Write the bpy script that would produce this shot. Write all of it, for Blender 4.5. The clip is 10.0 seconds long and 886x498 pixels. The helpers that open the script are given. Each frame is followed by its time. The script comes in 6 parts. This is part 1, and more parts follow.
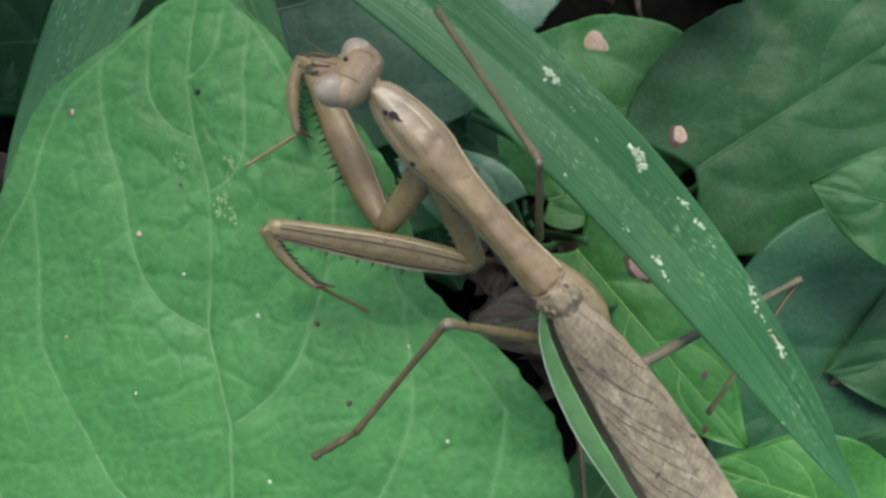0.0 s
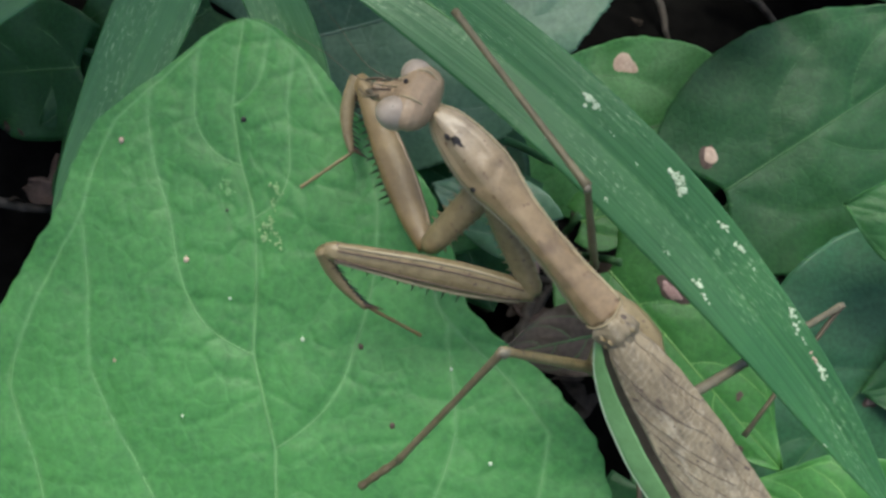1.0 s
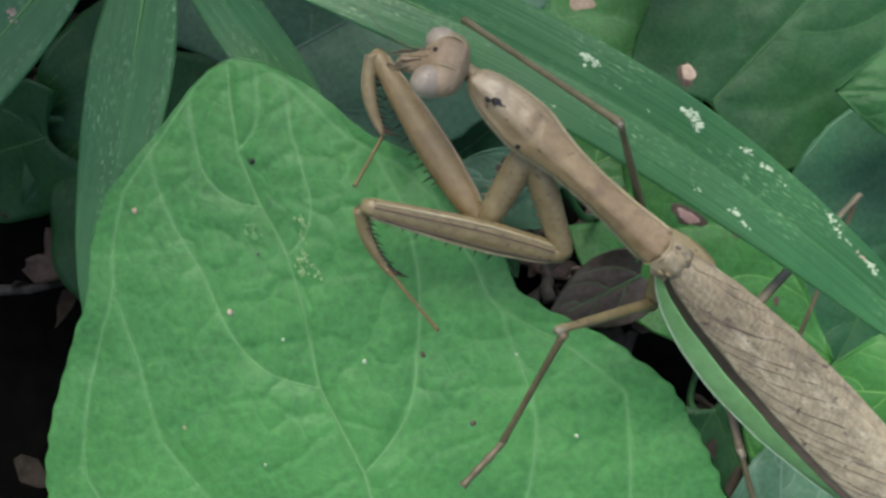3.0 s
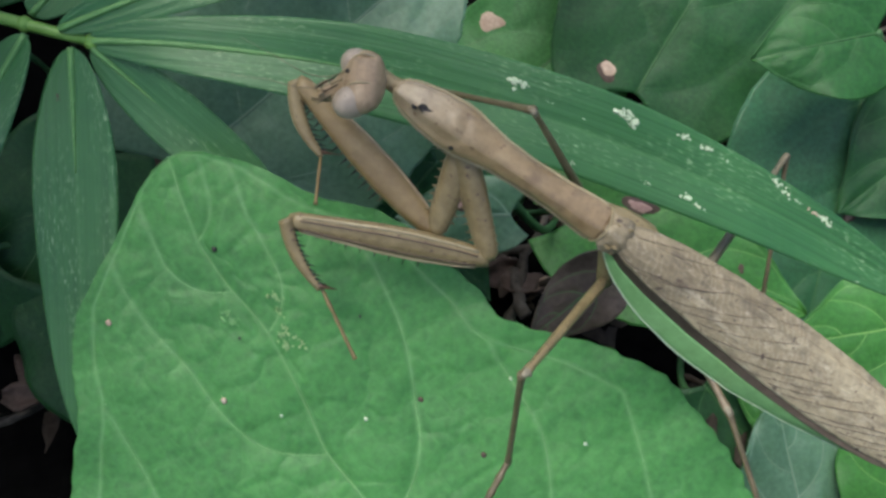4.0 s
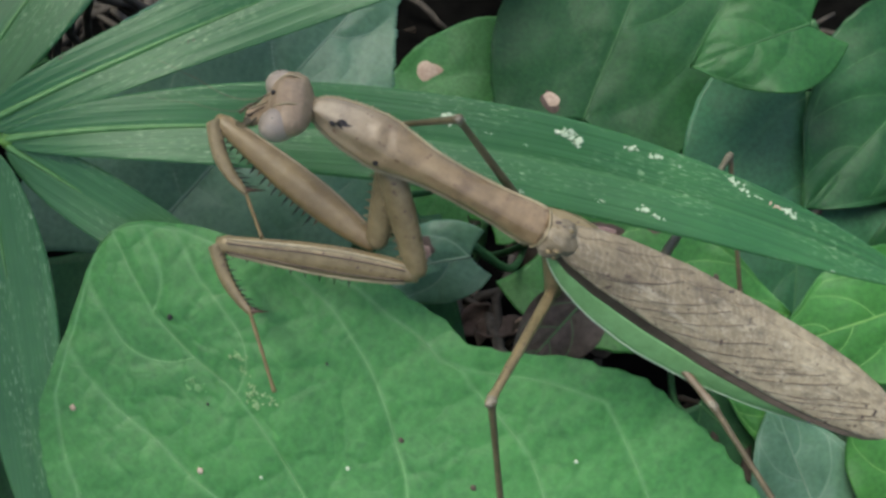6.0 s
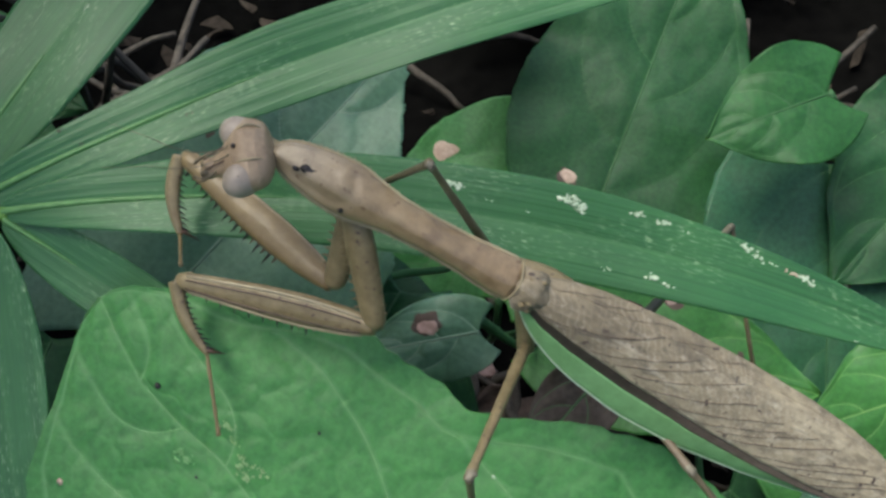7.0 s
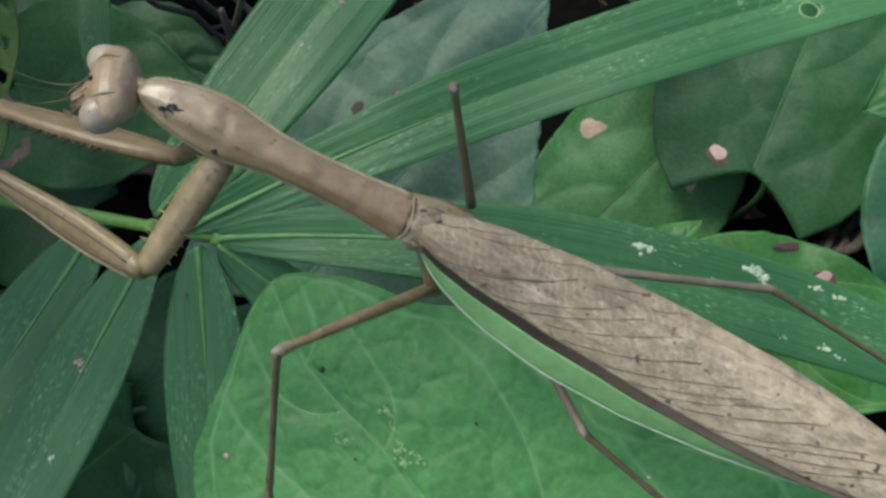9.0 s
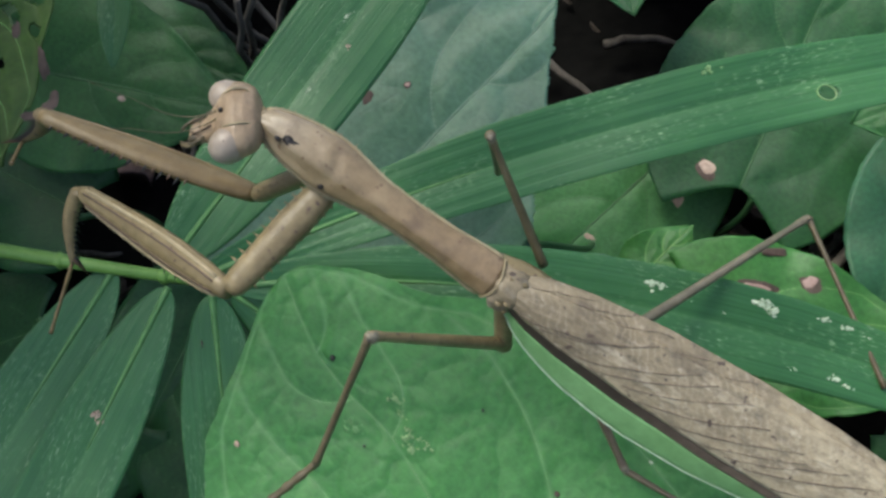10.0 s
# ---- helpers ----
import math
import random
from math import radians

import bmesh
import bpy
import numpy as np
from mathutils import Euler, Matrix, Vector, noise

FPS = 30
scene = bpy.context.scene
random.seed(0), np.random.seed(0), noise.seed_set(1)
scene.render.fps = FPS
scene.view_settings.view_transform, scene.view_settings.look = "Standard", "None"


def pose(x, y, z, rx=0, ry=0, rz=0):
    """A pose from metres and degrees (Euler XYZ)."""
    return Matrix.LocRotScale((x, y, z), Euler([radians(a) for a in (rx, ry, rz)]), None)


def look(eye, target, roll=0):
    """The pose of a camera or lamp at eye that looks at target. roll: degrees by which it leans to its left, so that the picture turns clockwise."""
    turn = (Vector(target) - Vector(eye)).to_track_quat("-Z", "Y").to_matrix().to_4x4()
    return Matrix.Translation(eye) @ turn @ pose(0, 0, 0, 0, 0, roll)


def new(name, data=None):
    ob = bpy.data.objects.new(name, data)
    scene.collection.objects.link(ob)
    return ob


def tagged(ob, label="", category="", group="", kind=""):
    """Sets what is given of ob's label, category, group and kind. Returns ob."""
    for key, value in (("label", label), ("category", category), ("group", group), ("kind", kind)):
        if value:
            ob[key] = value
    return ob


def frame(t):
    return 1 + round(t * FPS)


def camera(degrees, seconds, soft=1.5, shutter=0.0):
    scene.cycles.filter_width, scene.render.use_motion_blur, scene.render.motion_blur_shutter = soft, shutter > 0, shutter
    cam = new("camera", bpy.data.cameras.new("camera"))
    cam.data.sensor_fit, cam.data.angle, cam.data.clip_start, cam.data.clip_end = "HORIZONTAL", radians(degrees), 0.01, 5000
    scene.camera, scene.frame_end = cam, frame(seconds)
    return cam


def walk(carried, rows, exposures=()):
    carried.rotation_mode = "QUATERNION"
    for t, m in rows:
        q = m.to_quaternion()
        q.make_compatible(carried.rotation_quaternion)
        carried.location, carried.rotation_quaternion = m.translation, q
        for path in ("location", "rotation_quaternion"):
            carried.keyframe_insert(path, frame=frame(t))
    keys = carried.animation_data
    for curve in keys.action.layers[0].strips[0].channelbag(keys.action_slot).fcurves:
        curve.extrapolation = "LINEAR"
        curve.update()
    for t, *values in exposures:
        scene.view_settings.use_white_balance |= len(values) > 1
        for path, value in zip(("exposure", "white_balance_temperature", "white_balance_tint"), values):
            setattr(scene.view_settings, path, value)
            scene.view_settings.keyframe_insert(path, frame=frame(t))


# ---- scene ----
# plane of the leaves as the camera first faces it: x right, y up the picture, z towards the lens
B = pose(0, 0, 0.105, 28, 0, 0)
cam = camera(50, 10.0, soft=2.9)
walk(cam, [
        (0, B @ pose(0.01804, -0.00343, 0.13337, -2.37, 4.73, 27.67)),
        (0.5, B @ pose(0.01533, -0.00363, 0.13534, -1.49, 5.53, 27.20)),
        (1, B @ pose(0.01480, -0.00410, 0.13530, -1.32, 5.81, 27.44)),
        (1.5, B @ pose(0.01379, -0.00275, 0.13447, -0.86, 5.69, 26.72)),
        (2, B @ pose(0.01361, -0.00344, 0.13442, -1.08, 6.12, 26.41)),
        (2.2, B @ pose(0.01213, -0.00395, 0.13594, -1.45, 6.45, 25.54)),
        (3.3, B @ pose(0.00327, -0.00202, 0.13503, -5.61, 2.03, 8.98)),
        (3.5, B @ pose(0.00312, -0.00086, 0.13733, -4.58, 1.96, 6.48)),
        (4, B @ pose(0.00252, -0.00070, 0.13733, -3.59, -0.15, 1.36)),
        (4.5, B @ pose(-0.00068, 0.00167, 0.14064, -0.25, -0.25, -0.32)),
        (5, B @ pose(0.00023, -0.00057, 0.14122, -1.11, -0.43, -3.22)),
        (5.2, B @ pose(0.00213, -0.00073, 0.14033, -0.42, -1.57, -4.20)),
        (6.3, B @ pose(0.00759, -0.00388, 0.12911, 0.70, -1.46, -7.29)),
        (6.5, B @ pose(0.00923, -0.00480, 0.12898, 5.08, -1.23, -7.09)),
        (7, B @ pose(0.01057, -0.00631, 0.12689, 5.72, 0.64, -7.38)),
        (7.5, B @ pose(0.01147, -0.00829, 0.12490, 4.93, 2.59, -7.56)),
        (8, B @ pose(0.01215, -0.00845, 0.12617, 4.03, 4.85, -9.18)),
        (8.5, B @ pose(0.01280, -0.00657, 0.12921, 3.98, 6.63, -8.64)),
        (9, B @ pose(0.01515, -0.00942, 0.12964, 5.00, 10.44, -6.03)),
        (9.5, B @ pose(0.00272, -0.01676, 0.13788, 7.71, 8.35, -5.78)),
        (10, B @ pose(0.00816, -0.02090, 0.13347, 8.34, 8.19, -3.87))])

# ---- light: open shade under an overcast sky ----
world = bpy.data.worlds.new("world")
scene.world = world
world.use_nodes = True
wn, wl = world.node_tree.nodes, world.node_tree.links
sky = wn.new("ShaderNodeTexSky")
sky.sky_type = "NISHITA"
sky.sun_disc = False
sky.sun_elevation, sky.sun_rotation = radians(72), radians(-72)
sky.dust_density = 4.0
wl.new(sky.outputs[0], wn["Background"].inputs[0])
wn["Background"].inputs[1].default_value = 0.13
sun = new("sun", bpy.data.lights.new("sun", "SUN"))
sun.data.energy, sun.data.angle, sun.data.color = 1.5, radians(26), (0.98, 1.0, 0.9)
sun.matrix_world = look((-0.3, 0.1, 1.1), (0, 0, 0.1))
scene.view_settings.exposure = 1.05


# ---- materials ----
def nodes_of(name, rough=0.5, spec=0.4):
    m = bpy.data.materials.new(name)
    m.use_nodes = True
    nt = m.node_tree
    p = nt.nodes["Principled BSDF"]
    p.inputs["Roughness"].default_value = rough
    p.inputs["Specular IOR Level"].default_value = spec
    return m, nt, p


def noise_node(nt, scale, detail=4.0, rough=0.55, coord="Object", stretch=(1, 1, 1)):
    tc = nt.nodes.new("ShaderNodeTexCoord")
    mp = nt.nodes.new("ShaderNodeMapping")
    mp.inputs["Scale"].default_value = stretch
    n = nt.nodes.new("ShaderNodeTexNoise")
    n.inputs["Scale"].default_value, n.inputs["Detail"].default_value, n.inputs["Roughness"].default_value = scale, detail, rough
    nt.links.new(tc.outputs[coord], mp.inputs[0])
    nt.links.new(mp.outputs[0], n.inputs["Vector"])
    return n.outputs[0]


def ramp(nt, fac, stops):
    r = nt.nodes.new("ShaderNodeValToRGB")
    while len(r.color_ramp.elements) < len(stops):
        r.color_ramp.elements.new(0.5)
    for e, (pos, col) in zip(r.color_ramp.elements, stops):
        e.position, e.color = pos, (*col, 1) if len(col) == 3 else col
    nt.links.new(fac, r.inputs[0])
    return r.outputs[0]


def mix(nt, fac, a, b, mode="MIX"):
    n = nt.nodes.new("ShaderNodeMix")
    n.data_type, n.blend_type = "RGBA", mode
    for sock, val in ((n.inputs[0], fac), (n.inputs[6], a), (n.inputs[7], b)):
        if isinstance(val, (int, float)):
            sock.default_value = val
        elif isinstance(val, tuple):
            sock.default_value = (*val, 1)
        else:
            nt.links.new(val, sock)
    return n.outputs[2]


def bump(nt, p, height, strength=0.3, dist=0.0004):
    b = nt.nodes.new("ShaderNodeBump")
    b.inputs["Strength"].default_value, b.inputs["Distance"].default_value = strength, dist
    nt.links.new(height, b.inputs["Height"])
    nt.links.new(b.outputs[0], p.inputs["Normal"])


def attribute(nt, name):
    a = nt.nodes.new("ShaderNodeAttribute")
    a.attribute_name = name
    return a.outputs["Fac"]


def leaf_material(name, dark, light, vein, rough=0.42, spec=0.35, cells=420.0, spots=0.0, glow=0.12):
    """Broad leaf: blotched green, paler veins from the mesh's own vein attribute, fine network relief."""
    m, nt, p = nodes_of(name, rough, spec)
    big = ramp(nt, noise_node(nt, 55, 5), [(0.32, dark), (0.68, light)])
    fine = noise_node(nt, 900, 3)
    col = mix(nt, 0.35, big, ramp(nt, fine, [(0.3, tuple(c * 0.6 for c in dark)), (0.7, tuple(min(1, c * 1.3) for c in light))]))
    col = mix(nt, attribute(nt, "vein"), col, vein)
    vor = nt.nodes.new("ShaderNodeTexVoronoi")
    vor.feature = "DISTANCE_TO_EDGE"
    vor.inputs["Scale"].default_value = cells
    tc = nt.nodes.new("ShaderNodeTexCoord")
    nt.links.new(tc.outputs["Object"], vor.inputs["Vector"])
    net = ramp(nt, vor.outputs["Distance"], [(0.0, (0, 0, 0)), (0.12, (1, 1, 1))])
    col = mix(nt, 0.05, col, mix(nt, net, vein, col))
    if spots:
        sp = ramp(nt, noise_node(nt, 260, 2), [(0.74, (0, 0, 0)), (0.78, (1, 1, 1))])
        col = mix(nt, sp, col, (0.16, 0.19, 0.05))
    nt.links.new(col, p.inputs["Base Color"])
    p.inputs["Subsurface Weight"].default_value = glow
    p.inputs["Subsurface Radius"].default_value = (0.3, 0.6, 0.1)
    p.inputs["Subsurface Scale"].default_value = 0.002
    bump(nt, p, mix(nt, 0.5, net, fine), 0.22, 0.0003)
    return m


def blade_material(name, dark, light, vein):
    """Grass blade: fine lengthwise ribs and short pale dashes along them (UV: x across, y along, in metres)."""
    m, nt, p = nodes_of(name, 0.43, 0.34)
    base = ramp(nt, noise_node(nt, 60, 4), [(0.3, dark), (0.7, light)])
    ribs = noise_node(nt, 1.0, 2, 0.5, "UV", (2600, 14, 1))
    base = mix(nt, 0.22, base, ramp(nt, ribs, [(0.35, tuple(c * 0.6 for c in dark)), (0.65, tuple(c * 1.15 for c in light))]))
    base = mix(nt, attribute(nt, "vein"), base, vein)
    dash = noise_node(nt, 1.0, 1, 0.4, "UV", (6500, 640, 1))
    gate = noise_node(nt, 1.0, 2, 0.5, "UV", (130, 40, 1))
    dashes = mix(nt, 1.0, ramp(nt, dash, [(0.61, (0, 0, 0)), (0.68, (1, 1, 1))]), ramp(nt, gate, [(0.44, (0, 0, 0)), (0.64, (0.8, 0.8, 0.8))]), "MULTIPLY")
    col = mix(nt, dashes, base, (0.27, 0.4, 0.22))
    nt.links.new(col, p.inputs["Base Color"])
    p.inputs["Subsurface Weight"].default_value = 0.08
    p.inputs["Subsurface Radius"].default_value = (0.3, 0.6, 0.1)
    p.inputs["Subsurface Scale"].default_value = 0.0015
    bump(nt, p, ribs, 0.35, 0.0003)
    return m


def mottled(name, a, b, c, scale=300.0, rough=0.5, spec=0.35, stretch=(1, 1, 1), relief=0.3):
    """Horn, bark, earth: three tones in patches and grain."""
    m, nt, p = nodes_of(name, rough, spec)
    col = ramp(nt, noise_node(nt, scale * 0.22, 5, 0.6, "Object", stretch), [(0.3, a), (0.55, b), (0.75, c)])
    fine = noise_node(nt, scale * 2.2, 3, 0.6, "Object", stretch)
    col = mix(nt, 0.3, col, ramp(nt, fine, [(0.3, tuple(v * 0.5 for v in a)), (0.7, c)]))
    nt.links.new(col, p.inputs["Base Color"])
    bump(nt, p, fine, relief, 0.0003)
    return m


MAIN_GREEN = leaf_material("main_leaf_green", (0.031, 0.13, 0.034), (0.057, 0.198, 0.051), (0.13, 0.28, 0.112), 0.5, 0.27, 330)
# leaves set back from the light: their shade is put into this green
SHADE_GREEN = leaf_material("shaded_leaf_green", (0.011, 0.056, 0.019), (0.021, 0.088, 0.028), (0.042, 0.125, 0.046), 0.5, 0.24, 380)
BRIGHT_GREEN = leaf_material("young_leaf_green", (0.028, 0.125, 0.026), (0.05, 0.18, 0.038), (0.1, 0.26, 0.075), 0.45, 0.3, 380)
BLUE_GREEN = leaf_material("waxy_leaf_green", (0.058, 0.145, 0.082), (0.09, 0.195, 0.12), (0.15, 0.265, 0.19), 0.45, 0.4, 260)
# lowest leaves: deep shade put into a darker copy of the green
DEEP_SHADE_GREEN = leaf_material("deep_shade_leaf_green", (0.010, 0.05, 0.017), (0.018, 0.078, 0.025), (0.038, 0.12, 0.04), 0.5, 0.25, 380)
YELLOW_GREEN = leaf_material("eaten_leaf_green", (0.022, 0.06, 0.01), (0.05, 0.105, 0.018), (0.11, 0.15, 0.045), 0.5, 0.25, 300, spots=1.0)
# small heart leaf and broad leaf: part shade put into the green
HALF_SHADE_GREEN = leaf_material("half_shade_leaf_green", (0.0135, 0.072, 0.019), (0.027, 0.11, 0.028), (0.052, 0.15, 0.05), 0.5, 0.25, 380)
BLADE = blade_material("bamboo_green", (0.020, 0.094, 0.031), (0.041, 0.142, 0.046), (0.12, 0.28, 0.1))
MAIN_VEIN = mottled("main_vein_green", (0.085, 0.228, 0.072), (0.118, 0.275, 0.098), (0.155, 0.32, 0.128), 300, 0.45)
SHADE_VEIN = mottled("shade_vein_green", (0.03, 0.1, 0.03), (0.045, 0.13, 0.045), (0.065, 0.16, 0.06), 300, 0.45)
YOUNG_VEIN = mottled("young_vein_green", (0.12, 0.28, 0.06), (0.16, 0.33, 0.09), (0.2, 0.38, 0.12), 300, 0.45)
BLUE_VEIN = mottled("waxy_vein_green", (0.14, 0.24, 0.16), (0.18, 0.29, 0.2), (0.23, 0.34, 0.25), 300, 0.45)
BLADE_RIB = mottled("blade_rib_green", (0.06, 0.18, 0.05), (0.095, 0.235, 0.07), (0.14, 0.3, 0.1), 300, 0.4)
# shaded copy of the waxy leaf green
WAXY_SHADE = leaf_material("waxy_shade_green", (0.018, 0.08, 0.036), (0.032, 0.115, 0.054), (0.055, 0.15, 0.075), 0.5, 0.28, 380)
SPRING = leaf_material("spring_leaf_green", (0.034, 0.145, 0.04), (0.058, 0.2, 0.058), (0.11, 0.27, 0.1), 0.48, 0.28, 380)
YOUNG = leaf_material("pale_leaf_green", (0.042, 0.165, 0.034), (0.07, 0.23, 0.048), (0.14, 0.32, 0.1), 0.48, 0.3, 380)
PURPLE = leaf_material("withered_purple", (0.035, 0.028, 0.022), (0.085, 0.07, 0.06), (0.12, 0.1, 0.085), 0.6, 0.25, 300)
YELLOW_MARK = mottled("blemish_yellow", (0.12, 0.27, 0.09), (0.19, 0.33, 0.13), (0.3, 0.41, 0.2), 700, 0.6)
STEM = mottled("stem_green", (0.08, 0.2, 0.03), (0.13, 0.28, 0.05), (0.2, 0.36, 0.09), 200, 0.4)
WHITE_FLECK = mottled("fleck_white", (0.34, 0.46, 0.29), (0.47, 0.57, 0.4), (0.62, 0.69, 0.54), 900, 0.7)
TAN_DARK = mottled("dead_rosy_brown", (0.07, 0.045, 0.038), (0.13, 0.09, 0.078), (0.2, 0.145, 0.125), 400, 0.75)
TAN = mottled("dead_tan", (0.28, 0.18, 0.12), (0.48, 0.36, 0.27), (0.62, 0.5, 0.4), 500, 0.7)
SCAR = mottled("scar_brown", (0.045, 0.03, 0.022), (0.08, 0.055, 0.042), (0.14, 0.1, 0.08), 500, 0.7)
PINK = mottled("scar_pink", (0.3, 0.17, 0.15), (0.42, 0.28, 0.24), (0.55, 0.42, 0.36), 600, 0.7)
# earth: the shade of the gaps is put into its near-black colour
EARTH = mottled("shade_black_earth", (0.0013, 0.0014, 0.0013), (0.0028, 0.0029, 0.0027), (0.0105, 0.0102, 0.0092), 90, 0.95, 0.03, relief=0.8)
TWIG = mottled("twig_bark", (0.035, 0.031, 0.026), (0.09, 0.08, 0.066), (0.2, 0.177, 0.147), 240, 0.85, 0.15, (1, 1, 0.2))
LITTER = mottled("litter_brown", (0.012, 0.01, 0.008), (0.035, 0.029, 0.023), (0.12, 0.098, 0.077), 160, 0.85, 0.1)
HORN = mottled("mantis_brown", (0.172, 0.1155, 0.055), (0.251, 0.1765, 0.0895), (0.349, 0.264, 0.15), 260, 0.31, 0.52, relief=0.45)
ARM = mottled("mantis_arm_brown", (0.118, 0.0772, 0.0305), (0.182, 0.126, 0.0522), (0.256, 0.191, 0.0914), 260, 0.4, 0.45, relief=0.5)
HORN_PALE = mottled("mantis_tan", (0.19, 0.13, 0.075), (0.29, 0.208, 0.125), (0.42, 0.32, 0.205), 420, 0.4, 0.45, relief=0.5)
LEG = mottled("mantis_leg_brown", (0.123, 0.0906, 0.0418), (0.192, 0.147, 0.0705), (0.295, 0.237, 0.126), 300, 0.4, 0.45, relief=0.5)
WING = mottled("forewing_brown", (0.165, 0.133, 0.083), (0.3, 0.25, 0.162), (0.43, 0.372, 0.25), 420, 0.5, 0.35, (0.6, 1.6, 1), 0.6)
def speckled(m, dark, scale, lo, hi):
    """Adds small dark specks over a material's colour."""
    nt = m.node_tree
    p = nt.nodes["Principled BSDF"]
    old = p.inputs["Base Color"].links[0].from_socket
    sp = ramp(nt, noise_node(nt, scale, 1, 0.4), [(lo, (0, 0, 0)), (hi, (1, 1, 1))])
    nt.links.new(mix(nt, sp, old, dark), p.inputs["Base Color"])
    return m


def along_x(m, stops):
    """Multiplies a material's colour by tones that change along the part's length (x, metres)."""
    nt = m.node_tree
    p = nt.nodes["Principled BSDF"]
    old = p.inputs["Base Color"].links[0].from_socket
    tc = nt.nodes.new("ShaderNodeTexCoord")
    sep = nt.nodes.new("ShaderNodeSeparateXYZ")
    nt.links.new(tc.outputs["Object"], sep.inputs[0])
    rng = nt.nodes.new("ShaderNodeMapRange")
    rng.inputs["From Min"].default_value, rng.inputs["From Max"].default_value = stops[0][0], stops[-1][0]
    nt.links.new(sep.outputs[0], rng.inputs["Value"])
    lo, hi = stops[0][0], stops[-1][0]
    tone = ramp(nt, rng.outputs[0], [((a - lo) / (hi - lo), c) for a, c in stops])
    nt.links.new(mix(nt, 1.0, old, tone, "MULTIPLY"), p.inputs["Base Color"])
    return m


def blotched(m, dark, scale, lo, hi, stretch=(1, 1, 1), amount=0.7):
    """Adds soft irregular dark blotches over a material's colour."""
    nt = m.node_tree
    p = nt.nodes["Principled BSDF"]
    old = p.inputs["Base Color"].links[0].from_socket
    sp = ramp(nt, noise_node(nt, scale, 6, 0.7, "Object", stretch), [(lo, (0, 0, 0)), (hi, (amount, amount, amount))])
    nt.links.new(mix(nt, sp, old, dark), p.inputs["Base Color"])
    return m


def laddered(m, tone, turn, period, amount):
    """Adds fine uneven cross-veins: close bands at an angle (degrees) to the part's length."""
    nt = m.node_tree
    p = nt.nodes["Principled BSDF"]
    old = p.inputs["Base Color"].links[0].from_socket
    tc = nt.nodes.new("ShaderNodeTexCoord")
    mp = nt.nodes.new("ShaderNodeMapping")
    mp.inputs["Rotation"].default_value = (0, 0, radians(turn))
    wv = nt.nodes.new("ShaderNodeTexWave")
    wv.inputs["Scale"].default_value, wv.inputs["Distortion"].default_value = 0.314 / period, 9.0
    wv.inputs["Detail"].default_value, wv.inputs["Detail Scale"].default_value = 3.0, 1.2
    nt.links.new(tc.outputs["Object"], mp.inputs[0])
    nt.links.new(mp.outputs[0], wv.inputs["Vector"])
    gate = ramp(nt, noise_node(nt, 330, 2), [(0.4, (0, 0, 0)), (0.62, (1, 1, 1))])
    band = mix(nt, 1.0, ramp(nt, wv.outputs["Fac"], [(0.62, (0, 0, 0)), (0.95, (amount, amount, amount))]), gate, "MULTIPLY")
    nt.links.new(mix(nt, band, old, tone), p.inputs["Base Color"])
    return m


along_x(WING, [(-0.06, (1.04, 1.04, 1.04)), (-0.03, (1.0, 1.0, 1.0)), (-0.013, (0.8, 0.78, 0.75)), (-0.004, (0.74, 0.72, 0.69)), (0.002, (0.85, 0.82, 0.78))])
laddered(WING, (0.09, 0.072, 0.055), 40, 0.0006, 0.2)
laddered(WING, (0.55, 0.49, 0.37), -35, 0.0008, 0.16)
blotched(WING, (0.085, 0.07, 0.052), 210, 0.52, 0.72, (1.0, 1.2, 1), 0.7)
blotched(WING, (0.52, 0.46, 0.33), 240, 0.56, 0.75, (0.7, 1.5, 1), 0.6)
along_x(HORN, [(-0.002, (0.95, 0.93, 0.95)), (0.016, (1.0, 1.0, 1.0)), (0.0205, (1.02, 1.06, 1.12)), (0.026, (1.06, 1.14, 1.3)), (0.032, (1.08, 1.18, 1.36))])
blotched(HORN, (0.11, 0.075, 0.05), 330, 0.5, 0.72, (1, 1, 1), 0.6)
blotched(WING, (0.09, 0.074, 0.053), 640, 0.5, 0.66, (0.7, 1.3, 1), 0.55)
blotched(WING, (0.5, 0.45, 0.34), 560, 0.55, 0.7, (0.7, 1.3, 1), 0.5)
speckled(WING, (0.07, 0.05, 0.04), 900, 0.68, 0.75)
speckled(LEG, (0.08, 0.05, 0.035), 1100, 0.66, 0.74)
speckled(HORN, (0.13, 0.075, 0.04), 1300, 0.68, 0.76)
WING_DARK = along_x(mottled("forewing_dark", (0.05, 0.036, 0.027), (0.08, 0.06, 0.045), (0.12, 0.09, 0.07), 420, 0.5, 0.3), [(-0.06, (2.4, 2.4, 2.4)), (-0.035, (1.4, 1.4, 1.4)), (-0.018, (0.55, 0.55, 0.55)), (0.0, (0.45, 0.45, 0.45))])
MARGIN = mottled("forewing_green", (0.12, 0.265, 0.09), (0.155, 0.32, 0.125), (0.2, 0.38, 0.165), 260, 0.42, 0.35, relief=0.1)
RIM = mottled("forewing_rim", (0.28, 0.4, 0.25), (0.36, 0.48, 0.33), (0.44, 0.55, 0.41), 400, 0.5)
EYE = mottled("eye_grey", (0.23, 0.183, 0.135), (0.31, 0.255, 0.195), (0.4, 0.34, 0.27), 300, 0.36, 0.45, relief=0.05)
WING_VEIN = mottled("wing_vein_brown", (0.06, 0.045, 0.033), (0.1, 0.075, 0.055), (0.16, 0.12, 0.09), 500, 0.6)
